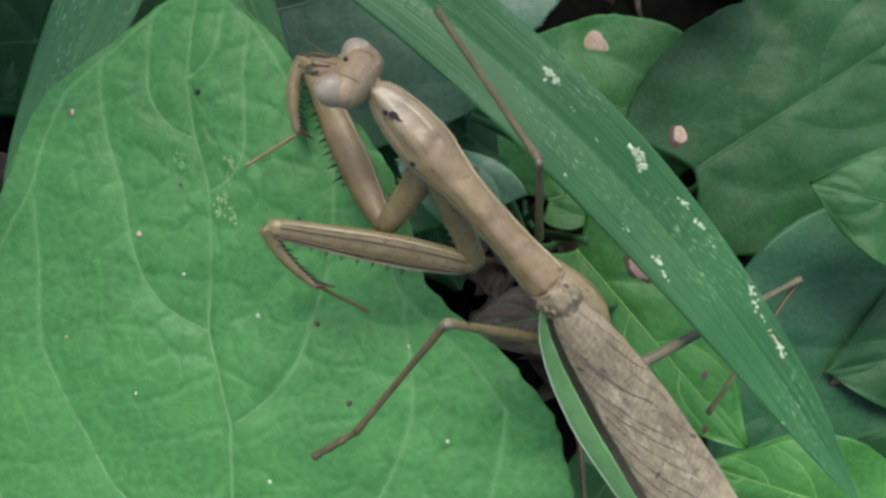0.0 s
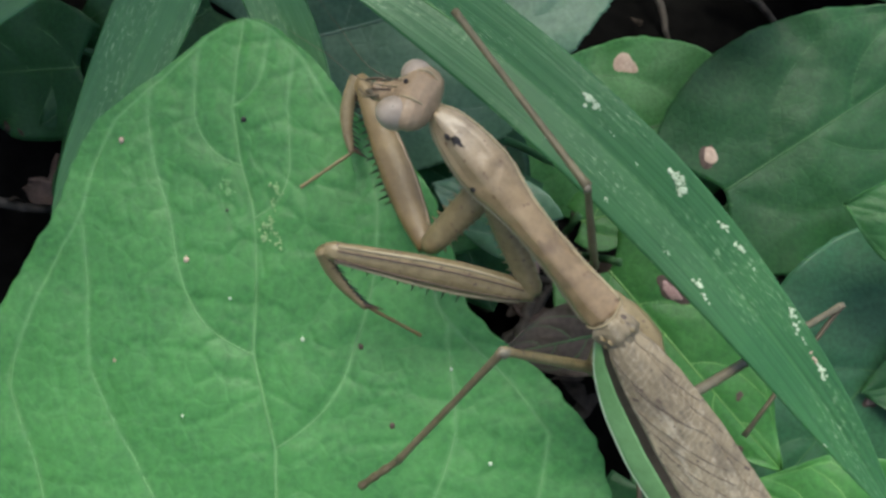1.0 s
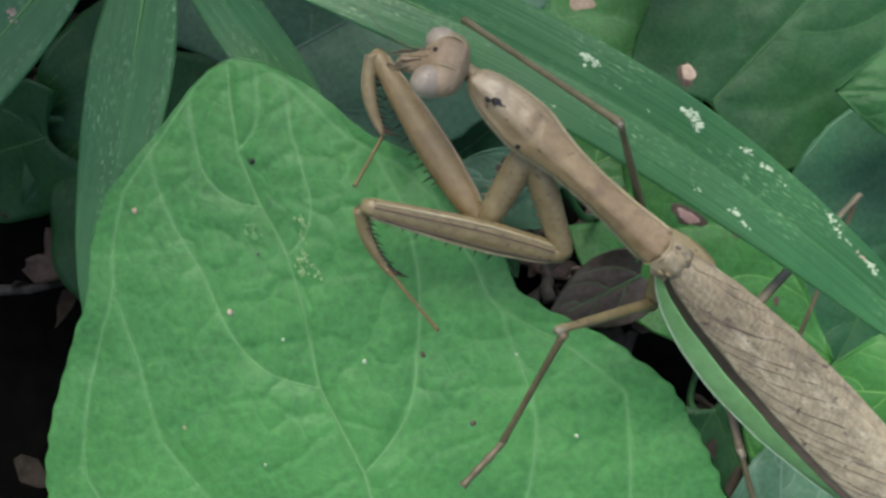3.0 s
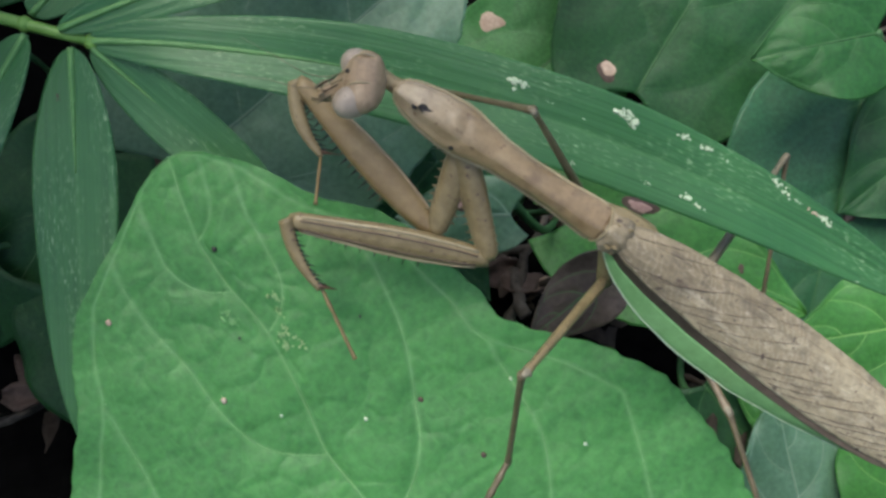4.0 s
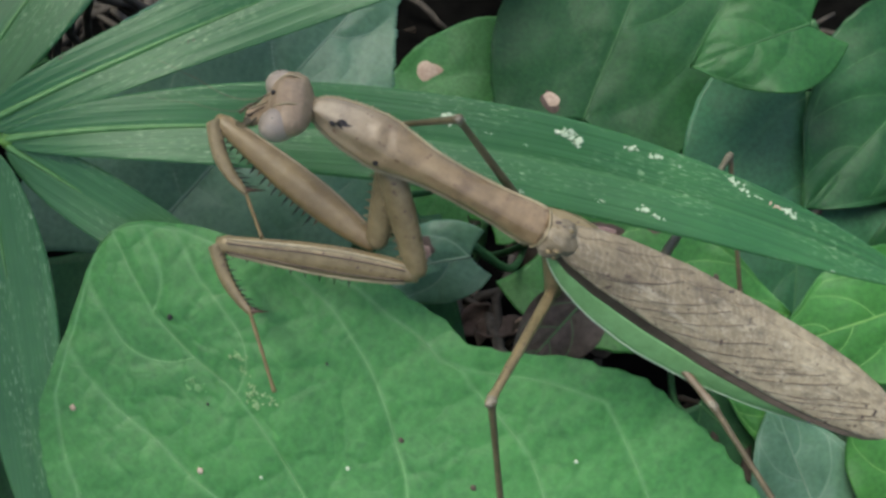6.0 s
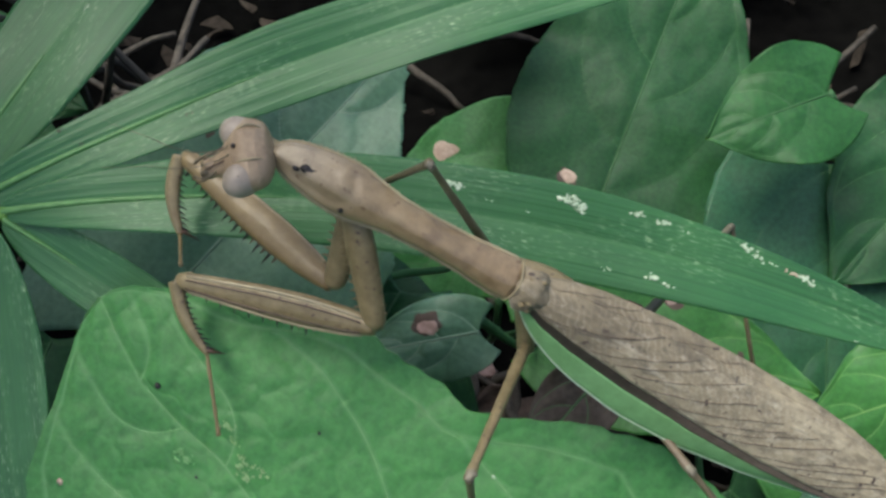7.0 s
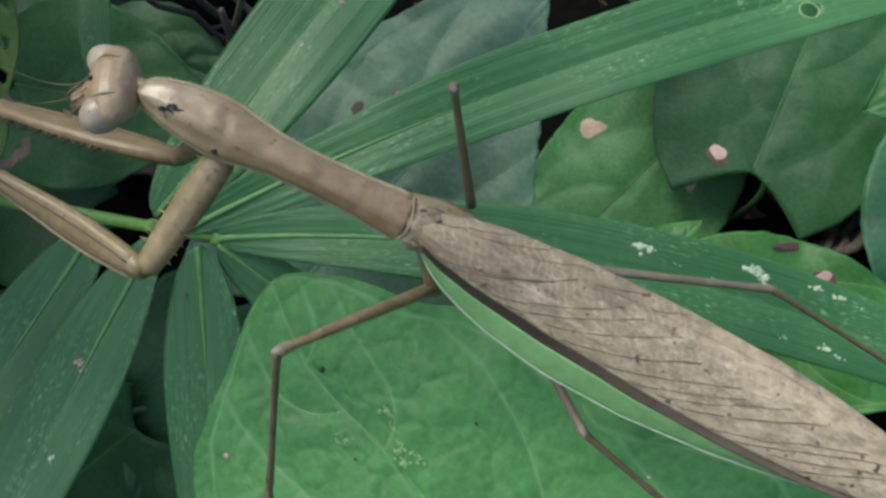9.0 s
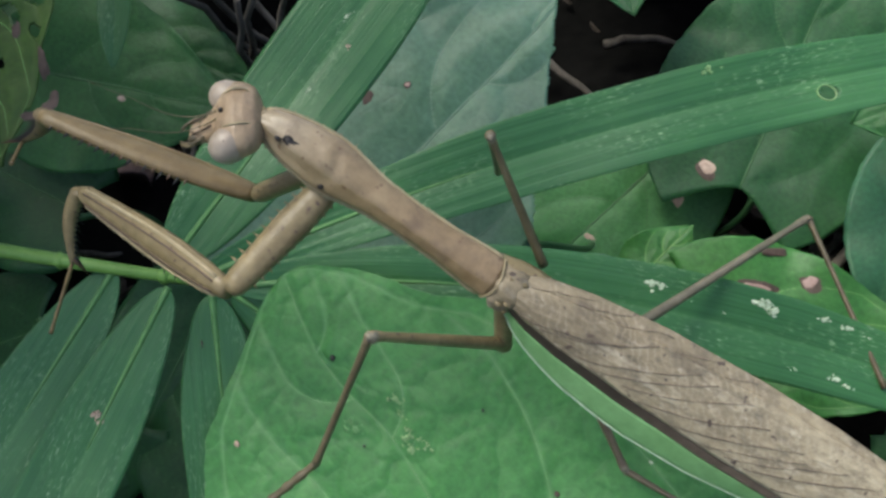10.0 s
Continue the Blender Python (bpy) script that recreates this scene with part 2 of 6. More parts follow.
LEG_GREY = mottled("mantis_leg_grey", (0.0985, 0.0865, 0.0557), (0.158, 0.139, 0.0931), (0.236, 0.211, 0.148), 300, 0.42, 0.4)
LEG_OLIVE = mottled("mantis_leg_olive", (0.069, 0.0577, 0.0296), (0.123, 0.103, 0.0548), (0.187, 0.16, 0.087), 300, 0.45, 0.4)
# left hind leg: shade put into a darker copy of the leg brown
LEG_SHADED = mottled("mantis_leg_shaded", (0.0886, 0.067, 0.0418), (0.138, 0.103, 0.0653), (0.217, 0.17, 0.113), 300, 0.45, 0.4)
SHIN = mottled("shin_brown", (0.0591, 0.0453, 0.0244), (0.103, 0.0824, 0.0452), (0.177, 0.146, 0.087), 400, 0.45, 0.4)
DARK_LINE = mottled("groove_brown", (0.05, 0.032, 0.022), (0.085, 0.057, 0.04), (0.13, 0.09, 0.065), 400, 0.5)
RIDGE = mottled("pale_ridge", (0.217, 0.173, 0.094), (0.305, 0.252, 0.148), (0.424, 0.366, 0.226), 420, 0.45)
SPINE = mottled("claw_brown", (0.04, 0.02, 0.012), (0.09, 0.05, 0.03), (0.16, 0.1, 0.06), 500, 0.35)
BLACK = mottled("pupil_black", (0.008, 0.007, 0.007), (0.014, 0.012, 0.012), (0.03, 0.026, 0.025), 500, 0.4)


# ---- building blocks ----
def mesh_from(name, bm, material, smooth=True):
    me = bpy.data.meshes.new(name)
    bm.to_mesh(me)
    bm.free()
    me.materials.append(material)
    for f in me.polygons:
        f.use_smooth = smooth
    return me


def part(name, bm, material, parent, label="", at=None):
    ob = new(name, mesh_from(name, bm, material) if isinstance(bm, bmesh.types.BMesh) else bm)
    ob.parent = parent
    if at is not None:
        ob.matrix_basis = at
    return tagged(ob, label)


def spline(pairs, s):
    """Smooth curve through a few (s, value) pairs."""
    xs = [p[0] for p in pairs]
    if s <= xs[0]:
        return pairs[0][1]
    for (a, va), (b, vb) in zip(pairs, pairs[1:]):
        if s <= b:
            k = (s - a) / (b - a)
            return va + (vb - va) * k
    return pairs[-1][1]


def sheet(name, point, nu, nv, material, thick=0.00025, veins=None, skip=None):
    """A leaf-like sheet with thickness. point(u, v) -> x, y, z, with u in -1..1 across and v in 0..1 along."""
    verts, uvs, vein = [], [], []
    for j in range(nv + 1):
        for i in range(nu + 1):
            u, v = 2 * i / nu - 1, j / nv
            p = point(u, v)
            verts.append(p[:3])
            uvs.append((p[3], p[4]) if len(p) > 3 else (p[0], p[1]))
            vein.append(veins(u, v, p[0], p[1]) if veins else 0.0)
    faces = []
    for j in range(nv):
        for i in range(nu):
            if skip and skip(*verts[j * (nu + 1) + i][:2]):
                continue
            a = j * (nu + 1) + i
            faces.append((a, a + 1, a + nu + 2, a + nu + 1))
    me = bpy.data.meshes.new(name)
    me.from_pydata([Vector(p) for p in verts], [], faces)
    me.materials.append(material)
    lay = me.uv_layers.new(name="UVMap")
    for loop in me.loops:
        lay.data[loop.index].uv = uvs[loop.vertex_index]
    at = me.attributes.new("vein", "FLOAT", "POINT")
    at.data.foreach_set("value", vein)
    for f in me.polygons:
        f.use_smooth = True
    ob = new(name, me)
    mod = ob.modifiers.new("thickness", "SOLIDIFY")
    mod.thickness, mod.offset = thick, -1.0
    return ob


def tube(path, radii, sides=8, flat=1.0):
    """A tapered round bar along a path of points."""
    bm = bmesh.new()
    rings = []
    for k, p in enumerate(path):
        p = Vector(p)
        d = (Vector(path[min(k + 1, len(path) - 1)]) - Vector(path[max(k - 1, 0)])).normalized()
        side = d.cross(Vector((0, 0, 1)))
        side = side.normalized() if side.length > 1e-6 else Vector((1, 0, 0))
        up = side.cross(d)
        r = radii[k] if isinstance(radii, (list, tuple)) else radii
        rings.append([bm.verts.new(p + side * r * math.cos(a) + up * r * flat * math.sin(a)) for a in [2 * math.pi * i / sides for i in range(sides)]])
    for a, b in zip(rings, rings[1:]):
        for i in range(sides):
            bm.faces.new((a[i], a[(i + 1) % sides], b[(i + 1) % sides], b[i]))
    bm.faces.new(rings[0][::-1])
    bm.faces.new(rings[-1])
    bmesh.ops.recalc_face_normals(bm, faces=bm.faces)
    return bm


def blob(cx, cy, cz, rx, ry, rz, bm=None, rough=0.0, seg=16):
    bm = bm or bmesh.new()
    made = bmesh.ops.create_uvsphere(bm, u_segments=seg, v_segments=max(6, seg * 2 // 3), radius=1.0)
    for v in made["verts"]:
        k = 1 + rough * noise.noise(v.co * 2.3 + Vector((cx * 900, cy * 900, cz * 900)))
        v.co = Vector((cx + v.co.x * rx * k, cy + v.co.y * ry * k, cz + v.co.z * rz * k))
    return bm


def broad_leaf(name, length, profile, material, vein_material, spacing=0.012, curl=0.0, arch=0.0, cup=0.0, quilt=0.0006, wave=0.0008, res=(48, 64), seed=0.0,
               left=1.0, right=1.0, lobe=0.0, cut=None, main=0.0004, strength=0.5, runs=None, stalk=0.0, pucker=0.0, ribs=True, teeth=0.004, right_profile=None, bow=None, steep=1.8):
    """Broad leaf: base at the origin, tip along +y. profile: (share of the length, half width). runs: side veins (side, start, reach)."""
    if runs is None:
        runs, y, side = [], length * 0.02, 1
        while y < length * 0.8:
            runs.append((side, y, max(0.0015, spline(profile, min(1, y / length + 0.25)) * 0.75)))
            y += spacing * 0.5
            side = -side

    def wide(y, x):
        return max(1e-5, spline(right_profile if right_profile and x > 0 else profile, min(1, max(0, y / length))) * (left if x < 0 else right))

    def mid(y):
        return spline(bow, y) if bow else 0.0

    def run_x(run, y):
        side, y0, reach = run
        s = y - y0
        return side * min(reach * (1 - math.exp(-steep * s / reach)), 0.86 * wide(y, side)) if s > 0 else None

    def near(x, y):
        d = abs(x)
        for run in runs:
            if run[0] * x > 0 and y > run[1]:
                d = min(d, 0.75 * abs(x - run_x(run, y)))
        return d

    def height(x, y):
        u, v = min(1.2, abs(x) / wide(y, x)), y / length
        d = near(x, y)
        z = quilt * (1 - math.exp(-d / 0.0022)) * (1 - 0.45 * u * u)
        if pucker:
            f = noise.voronoi(Vector((x * 135 + 0.35 * noise.noise(Vector((x * 300, y * 300, 0))), y * 135 + seed, seed)))[0]
            z -= pucker * math.exp(-(f[1] - f[0]) / 0.1) * (1 - 0.3 * u)
        z += wave * 2 * noise.noise(Vector((x * 60 + seed, y * 60, seed))) + 0.35 * quilt * noise.noise(Vector((x * 230, y * 230 + seed, 1)))
        z += wave * 1.3 * u ** 3 * math.sin(y * 420 + seed * 3 + (1 if x > 0 else 0))
        return z - cup * x * x + curl * max(0.0, v - 0.55) ** 2 + arch * math.sin(math.pi * min(1, max(0, v)))

    def point(u, v):
        y = v * length
        w = wide(y, u)
        if v > 0.999:
            w = 0.0
        e = 1 + (teeth * math.sin(y * 1900 + seed) + 2.5 * teeth * noise.noise(Vector((y * 500, seed, u * 3)))) * max(0.0, abs(u) - 0.9) * 10
        x = u * w * e
        return x + mid(y), y - lobe * length * abs(u) ** 1.4 * (1 - v) ** 4, height(x, y)

    def veins(u, v, x, y):
        return max(0.0, 1 - near(x - mid(y), y) / (main * 1.7)) * strength
    ob = sheet(name, point, res[0], res[1], material, 0.0003, veins, cut)
    if ribs:
        n = 40
        path = [Vector((mid(length * 0.985 * k / n), length * (0.985 * k / n), height(0, length * 0.985 * k / n) + 0.00005)) for k in range(n + 1)]
        path = [p for p in path if not (cut and cut(p.x, p.y))]
        part("midrib", tube(path, [main * (1.15 - 0.95 * k / n) for k in range(len(path))], 6), vein_material, ob)
        for run in runs:
            path = []
            for k in range(25):
                y = run[1] + (length * 0.93 - run[1]) * (k / 24) ** 1.5 * 0.9
                x = run_x(run, y) or 0.0
                if cut and cut(x, y):
                    break
                path.append(Vector((x + mid(y), y, height(x, y) + 0.00002)))
            if len(path) > 4:
                part("side_vein", tube(path, [main * 0.55 * (1 - 0.85 * k / len(path)) for k in range(len(path))], 5), vein_material, ob)
    if stalk:
        path = [Vector((0.004 * math.sin(k * 0.3 + seed), -0.3 * stalk * k / 12, -stalk * (k / 12) ** 1.3)) for k in range(13)]
        part("stalk", tube(path, [0.0009 - 0.0002 * k / 12 for k in range(13)], 7), STEM if length > 0.1 else SHADE_VEIN, ob)
    return ob, lambda x, y: height(x - mid(y), y)


OVATE = [(0, 0.0175), (0.02, 0.0205), (0.06, 0.0255), (0.12, 0.0295), (0.2, 0.0325), (0.28, 0.0335), (0.38, 0.0327), (0.48, 0.0303), (0.58, 0.0265), (0.68, 0.0215), (0.78, 0.0158), (0.86, 0.0105), (0.92, 0.0063), (0.97, 0.0024), (1, 0.0)]


def scaled(profile, k):
    return [(a, b * k) for a, b in profile]


def set_leaf(ob, u, v, h, turn, tilt=0, lean=0):
    """Leaf base at (u, v, h) cm of the leaf plane; turn: degrees of its tip to the left from up the picture."""
    ob.matrix_basis = B @ pose(u * 0.01, v * 0.01, h * 0.01) @ pose(0, 0, 0, 0, 0, turn) @ pose(0, 0, 0, tilt, lean, 0)
    return ob


def scar(parent, height, x, y, rx, ry, turn=0.0, inner=PINK, outer=SCAR, rim=1.45, seed=0.0, shift=0.0, name="scar", label="dry pink scar with a dark brown rim"):
    """A dead patch lying on a leaf: a dark rim under a pale middle, both with uneven outlines."""
    def patch(kx, ky, lift, ox):
        bm = bmesh.new()
        mid = bm.verts.new((x + ox, y, height(x, y) + lift))
        n, rings, last = 22, 4, None
        for r in range(1, rings + 1):
            ring = []
            for i in range(n):
                a = 2 * math.pi * i / n
                k = (r / rings) * (1 + 0.5 * noise.noise(Vector((math.cos(a) * 1.3, math.sin(a) * 1.3, seed + kx * 999))))
                px, py = math.cos(a) * kx * k, math.sin(a) * ky * k
                c, q = math.cos(turn), math.sin(turn)
                gx, gy = x + ox + px * c - py * q, y + px * q + py * c
                ring.append(bm.verts.new((gx, gy, height(gx, gy) + lift * (1 if r < rings else -0.6))))
            for i in range(n):
                if last is None:
                    bm.faces.new((mid, ring[i], ring[(i + 1) % n]))
                else:
                    bm.faces.new((last[i], ring[i], ring[(i + 1) % n], last[(i + 1) % n]))
            last = ring
        return bm
    if outer is None:
        return part(name, patch(rx, ry, 0.00012, 0.0), inner, parent, label)
    ob = part(name, patch(rx * rim, ry * rim, 0.00012, shift), outer, parent, label)
    part("scar_middle", patch(rx, ry, 0.00022, 0.0), inner, ob)
    return ob


# ---- ground ----
def build_ground():
    verts, faces = [], []
    xs = [-60, -12, -3, -0.8] + [-0.3 + 0.6 * i / 60 for i in range(61)] + [0.8, 3, 12, 60]
    n = len(xs)
    for y in xs:
        for x in xs:
            near = max(0.0, 1 - math.hypot(x, y) / 0.5)
            verts.append((x, y, near * (0.006 * noise.noise(Vector((x * 25, y * 25, 0))) + 0.004 * noise.noise(Vector((x * 90, y * 90, 3))))))
    for j in range(n - 1):
        for i in range(n - 1):
            a = j * n + i
            faces.append((a, a + 1, a + n + 1, a + n))
    me = bpy.data.meshes.new("ground")
    me.from_pydata(verts, [], faces)
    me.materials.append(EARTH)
    for f in me.polygons:
        f.use_smooth = True
    tagged(new("ground", me), "earth with leaf litter, blackened for the shade under the plants", "ground", kind="structure")


build_ground()


# ---- the large leaf ----
def fleck(parent, place, x, y, size, n, seed, material, label="white crusty fleck", grain=1.0):
    """A crust of little grains on a blade."""
    rnd = random.Random(seed)
    bm = bmesh.new()
    for k in range(n * 2):
        r = size * grain * rnd.uniform(0.05, 0.19)
        p = place(x + rnd.gauss(0, 0.2) * size, y + rnd.gauss(0, 0.4) * size)
        blob(p.x, p.y, p.z + 0.00002, r, r * rnd.uniform(0.8, 1.7), 0.00008, bm, 1.1, 6)
    part("fleck", bm, material, parent, label)


def build_main_leaf():
    prof = [(0, 0.016), (0.05, 0.036), (0.12, 0.0485), (0.25, 0.0535), (0.38, 0.0525), (0.5, 0.0475), (0.56, 0.0455), (0.62, 0.0425), (0.7, 0.0384), (0.755, 0.0336),
            (0.8, 0.0286), (0.85, 0.0250), (0.9, 0.0200), (0.93, 0.0150), (0.96, 0.0098), (0.985, 0.0060), (0.997, 0.003), (1.0, 0.0)]
    other = [(0, 0.016), (0.05, 0.034), (0.12, 0.0435), (0.25, 0.0475), (0.32, 0.0478), (0.37, 0.0481), (0.42, 0.0472), (0.49, 0.0449), (0.56, 0.0404), (0.61, 0.0348), (0.65, 0.0301), (0.685, 0.0292), (0.73, 0.0268),
             (0.78, 0.0253), (0.83, 0.0229), (0.87, 0.0179), (0.915, 0.0143), (0.95, 0.0105), (0.985, 0.0050), (0.997, 0.002), (1.0, 0.0)]
    bow = [(0.0, 0.0), (0.045, 0.0), (0.0603, 0.0010), (0.0734, -0.0013), (0.0843, 0.0003), (0.0935, 0.0008), (0.1015, -0.0008), (0.108, -0.0011), (0.115, 0.0002), (0.12, 0.0015)]
    runs = [(1, 0.0925, 0.0080), (-1, 0.0734, 0.0127), (1, 0.0600, 0.0178), (-1, 0.0395, 0.0258), (1, 0.032, 0.0288), (-1, 0.013, 0.039), (1, 0.008, 0.041), (-1, 0.1000, 0.0062), (1, 0.1085, 0.004)]
    ob, height = broad_leaf("broad_leaf", 0.1205, prof, MAIN_GREEN, MAIN_VEIN, cup=0.8, quilt=0.0007, wave=0.0003, res=(230, 270), right_profile=other, bow=bow, steep=2.2,
                            seed=2.0, main=0.00027, strength=0.5, runs=runs, lobe=0.12, stalk=0.07, pucker=0.0003)
    tagged(ob, "large bright green heart-shaped leaf with pale veins", "leaf")
    d = Vector((-0.531, 0.847))
    base = Vector((-3.63, 0.15)) - d * 12.0
    set_leaf(ob, base.x, base.y, 0.5, 32.1)
    # specks and small blemishes
    for x, y, r, mat, what in ((0.0005, 0.1064, 0.00040, BLACK, "tiny black dropping"), (-0.0177, 0.1052, 0.0004, TAN, "tan speck"), (-0.0095, 0.0876, 0.0004, TAN, "tan speck"), (0.0142, 0.0734, 0.00035, SCAR, "brown speck"),
                               (0.0179, 0.0623, 0.0004, SCAR, "brown speck"), (-0.0037, 0.0816, 0.0002, WHITE_FLECK, "white speck"), (0.0062, 0.0751, 0.00028, WHITE_FLECK, "white speck"), (0.0266, 0.0694, 0.00024, WHITE_FLECK, "white speck"),
                               (-0.012, 0.0655, 0.0002, WHITE_FLECK, "white speck"), (0.006, 0.0520, 0.00026, WHITE_FLECK, "white speck"), (-0.0215, 0.074, 0.00022, TAN, "tan speck"), (0.013, 0.088, 0.0002, BLACK, "tiny black dropping"),
                               (0.031, 0.056, 0.00028, WHITE_FLECK, "white speck"), (0.028, 0.047, 0.0003, TAN, "tan speck"), (-0.003, 0.094, 0.0002, BLACK, "tiny black dropping")):
        bm = blob(x, y, height(x, y) + r * 0.4, r, r * 1.2, r * 0.6, None, 0.5, 8)
        part("speck", bm, mat, ob, what)
    for k, (x, y, size) in enumerate(((0.0044, 0.0966, 0.0016), (0.0036, 0.0944, 0.0013), (0.0030, 0.0918, 0.0020), (0.0022, 0.0902, 0.0018), (0.0040, 0.0892, 0.0014), (-0.0030, 0.0978, 0.0020), (-0.0024, 0.0966, 0.0014))):
        fleck(ob, lambda px, py: Vector((px, py, height(px, py))), x, y, size, 7 if k < 5 else 6, 30 + k, YELLOW_MARK if k < 5 else MAIN_VEIN, "pale yellowish blemish", 0.8)
    return ob


main_leaf = build_main_leaf()


# ---- dwarf bamboo ----
BAMBOO_AT = (-0.0487, 0.0192, 0.0)


def bamboo_blade(length, width, material=BLADE, fold=0.25, droop=0.0, start=0.05, peak=0.3, seed=0.0, hole=None, bow=0.0, end=2.6, arch=0.0):
    """Blade: base at the origin, tip along +y, folded along its midrib."""
    def half(v):
        if v < peak:
            return width * 0.5 * max(0.05, math.sin(max(0.0, v) / peak * math.pi / 2) ** 0.45)
        k = (v - peak) / (1 - peak)
        return width * 0.5 * (1 - k ** end) ** 0.9

    def height(x, y):
        v = y / length
        u = x / max(1e-5, half(v))
        z = fold * abs(x) * (1 - 0.45 * abs(u)) + 0.0006 * noise.noise(Vector((x * 90, y * 40, seed))) - droop * v * v * length + arch * math.sin(math.pi * min(1.0, max(0.0, v)))
        return z + 0.0005 * math.sin(y * 160 + seed) * u - 0.00006 * (1 + math.cos(abs(u) * 18.0)) * 0.5

    def place(x, y):
        return Vector((x + bow * length * (y / length) ** 2, y, height(x, y)))

    def point(u, v):
        p = place(u * half(v), v * length)
        return p.x, p.y, p.z, u * half(v), v * length

    def veins(u, v, x, y):
        return max(0.0, 1 - abs(u) / (0.06 + 0.14 * (1 - v) ** 6)) * (0.9 - 0.75 * min(1, v * 3.0))
    gone = (lambda x, y: math.hypot(x - hole[0], y - hole[1]) < hole[2]) if hole else None
    return sheet("blade", point, 26 if not hole else 56, 120 if not hole else 260, material, 0.00022, veins, gone), place, half


def build_bamboo():
    plant = tagged(new("bamboo_plant"), "dwarf bamboo shoot with long green blades flecked white", "bamboo")
    plant.matrix_basis = B @ pose(*BAMBOO_AT)
    bl = []
    # turn (degrees left of up), length, width, tilt up at the tip, offset from the node
    for turn, length, width, tilt, ox, oy, oz, extra in (
            (-89.6, 0.134, 0.0140, -2.0, 0.0005, 0.0, 0.0, dict(peak=0.5, fold=0.22, bow=0.30, arch=0.004)),
            (-72.0, 0.148, 0.0128, -1.0, -0.0035, 0.0015, 0.001, dict(peak=0.5, fold=0.2, bow=0.17, hole=(0.0133, 0.0985, 0.00125))),
            (-40.5, 0.085, 0.0172, -3.0, -0.009, 0.004, -0.002, dict(peak=0.45, fold=0.13)),
            (149.0, 0.090, 0.0138, -1.0, -0.008, 0.0005, 0.002, dict(peak=0.4, fold=0.13)),
            (143.0, 0.085, 0.0140, -3.0, -0.0165, 0.004, 0.0, dict(peak=0.4, fold=0.13)),
            (180.5, 0.062, 0.0128, -4.0, -0.002, -0.001, 0.0, dict(peak=0.35, fold=0.13)),
            (229.5, 0.040, 0.0092, -8.0, 0.001, -0.001, 0.0, dict(peak=0.4, fold=0.13))):
        ob, place, half = bamboo_blade(length, width, seed=turn, **extra)
        ob.parent = plant
        ob.matrix_basis = pose(ox, oy, oz, 0, 0, turn) @ pose(0, 0, 0, tilt, 0, 0)
        tagged(ob, "long green bamboo blade with white dashes")
        path = [place(0, length * 0.3 * k / 24) + Vector((0, 0, 0.00008)) for k in range(25)]
        part("midrib", tube(path, [0.0006 * (1 - 0.85 * k / 24) for k in range(25)], 6), BLADE_RIB, ob, "pale midrib")
        bl.append((ob, place, half))
    path = [Vector((-0.06 + 0.061 * k / 12, 0.0155 - 0.0155 * (k / 12) ** 0.9, 0.0006 * math.sin(k))) for k in range(13)]
    part("stem", tube(path, [0.0014 - 0.0006 * k / 12 for k in range(13)]), STEM, plant, "smooth yellow-green stem")
    for k in (7, 10, 12):
        part("node", blob(*path[k], 0.0012, 0.0013, 0.0012, None, 0.2, 10), STEM, plant)
    # marks on the long blade: position across and along, size, grains
    ob, place, half = bl[0]
    for x, y, size, n in ((-0.0038, 0.0637, 0.0016, 10), (-0.0046, 0.0795, 0.0018, 12), (-0.0036, 0.081, 0.0013, 6), (-0.0051, 0.0888, 0.0013, 7), (-0.0047, 0.092, 0.0013, 8), (-0.0042, 0.0955, 0.0007, 3), (-0.0046, 0.1035, 0.0012, 7),
                          (-0.0038, 0.1052, 0.0011, 6), (-0.0036, 0.1068, 0.0008, 4), (-0.0028, 0.1112, 0.0013, 9), (0.0040, 0.0832, 0.0008, 4), (0.0037, 0.0893, 0.0012, 8), (0.0044, 0.0912, 0.0011, 7), (0.0052, 0.072, 0.0007, 3), (0.0048, 0.060, 0.0006, 2),
                          (0.0035, 0.117, 0.0006, 2), (-0.0018, 0.0735, 0.0005, 2), (-0.0025, 0.0685, 0.0005, 2)):
        fleck(ob, place, x, y, size, n, int(y * 1e5), WHITE_FLECK)
    fleck(ob, place, -0.0032, 0.1094, 0.0010, 6, 5, TAN, "brownish crusty fleck")
    ob, place, half = bl[1]
    path = [place(0.0022 + 0.00132 * math.cos(a), 0.0985 + 0.00132 * math.sin(a)) for a in [2 * math.pi * k / 24 for k in range(25)]]
    part("hole_rim", tube(path, 0.00013, 6), YELLOW_MARK, ob, "pale rim round a hole")
    fleck(ob, place, -0.0052, 0.083, 0.0016, 6, 3, YELLOW_MARK, "yellow patch on the edge")
    fleck(ob, place, 0.0016, 0.0335, 0.0008, 3, 4, SCAR, "rusty speck")
    fleck(ob, place, -0.0035, 0.0165, 0.0007, 3, 6, SCAR, "rusty speck")
    fleck(ob, place, -0.0008, 0.018, 0.0006, 3, 7, SCAR, "rusty speck")
    ob, place, half = bl[2]
    for x, y, sz, mat in ((-0.001, 0.048, 0.0012, WHITE_FLECK), (0.002, 0.044, 0.0010, TAN), (-0.003, 0.055, 0.0010, WHITE_FLECK), (0.001, 0.035, 0.0007, WHITE_FLECK)):
        fleck(ob, place, x, y, sz, 4, int(y * 1e4), mat)
    ob, place, half = bl[3]
    fleck(ob, place, 0.0008, 0.0218, 0.0017, 7, 11, TAN, "crumb of dry debris")
    fleck(ob, place, -0.002, 0.036, 0.0012, 5, 12, WHITE_FLECK)
    ob, place, half = bl[5]
    fleck(ob, place, 0.0022, 0.0075, 0.0008, 4, 13, SCAR, "rusty speck")
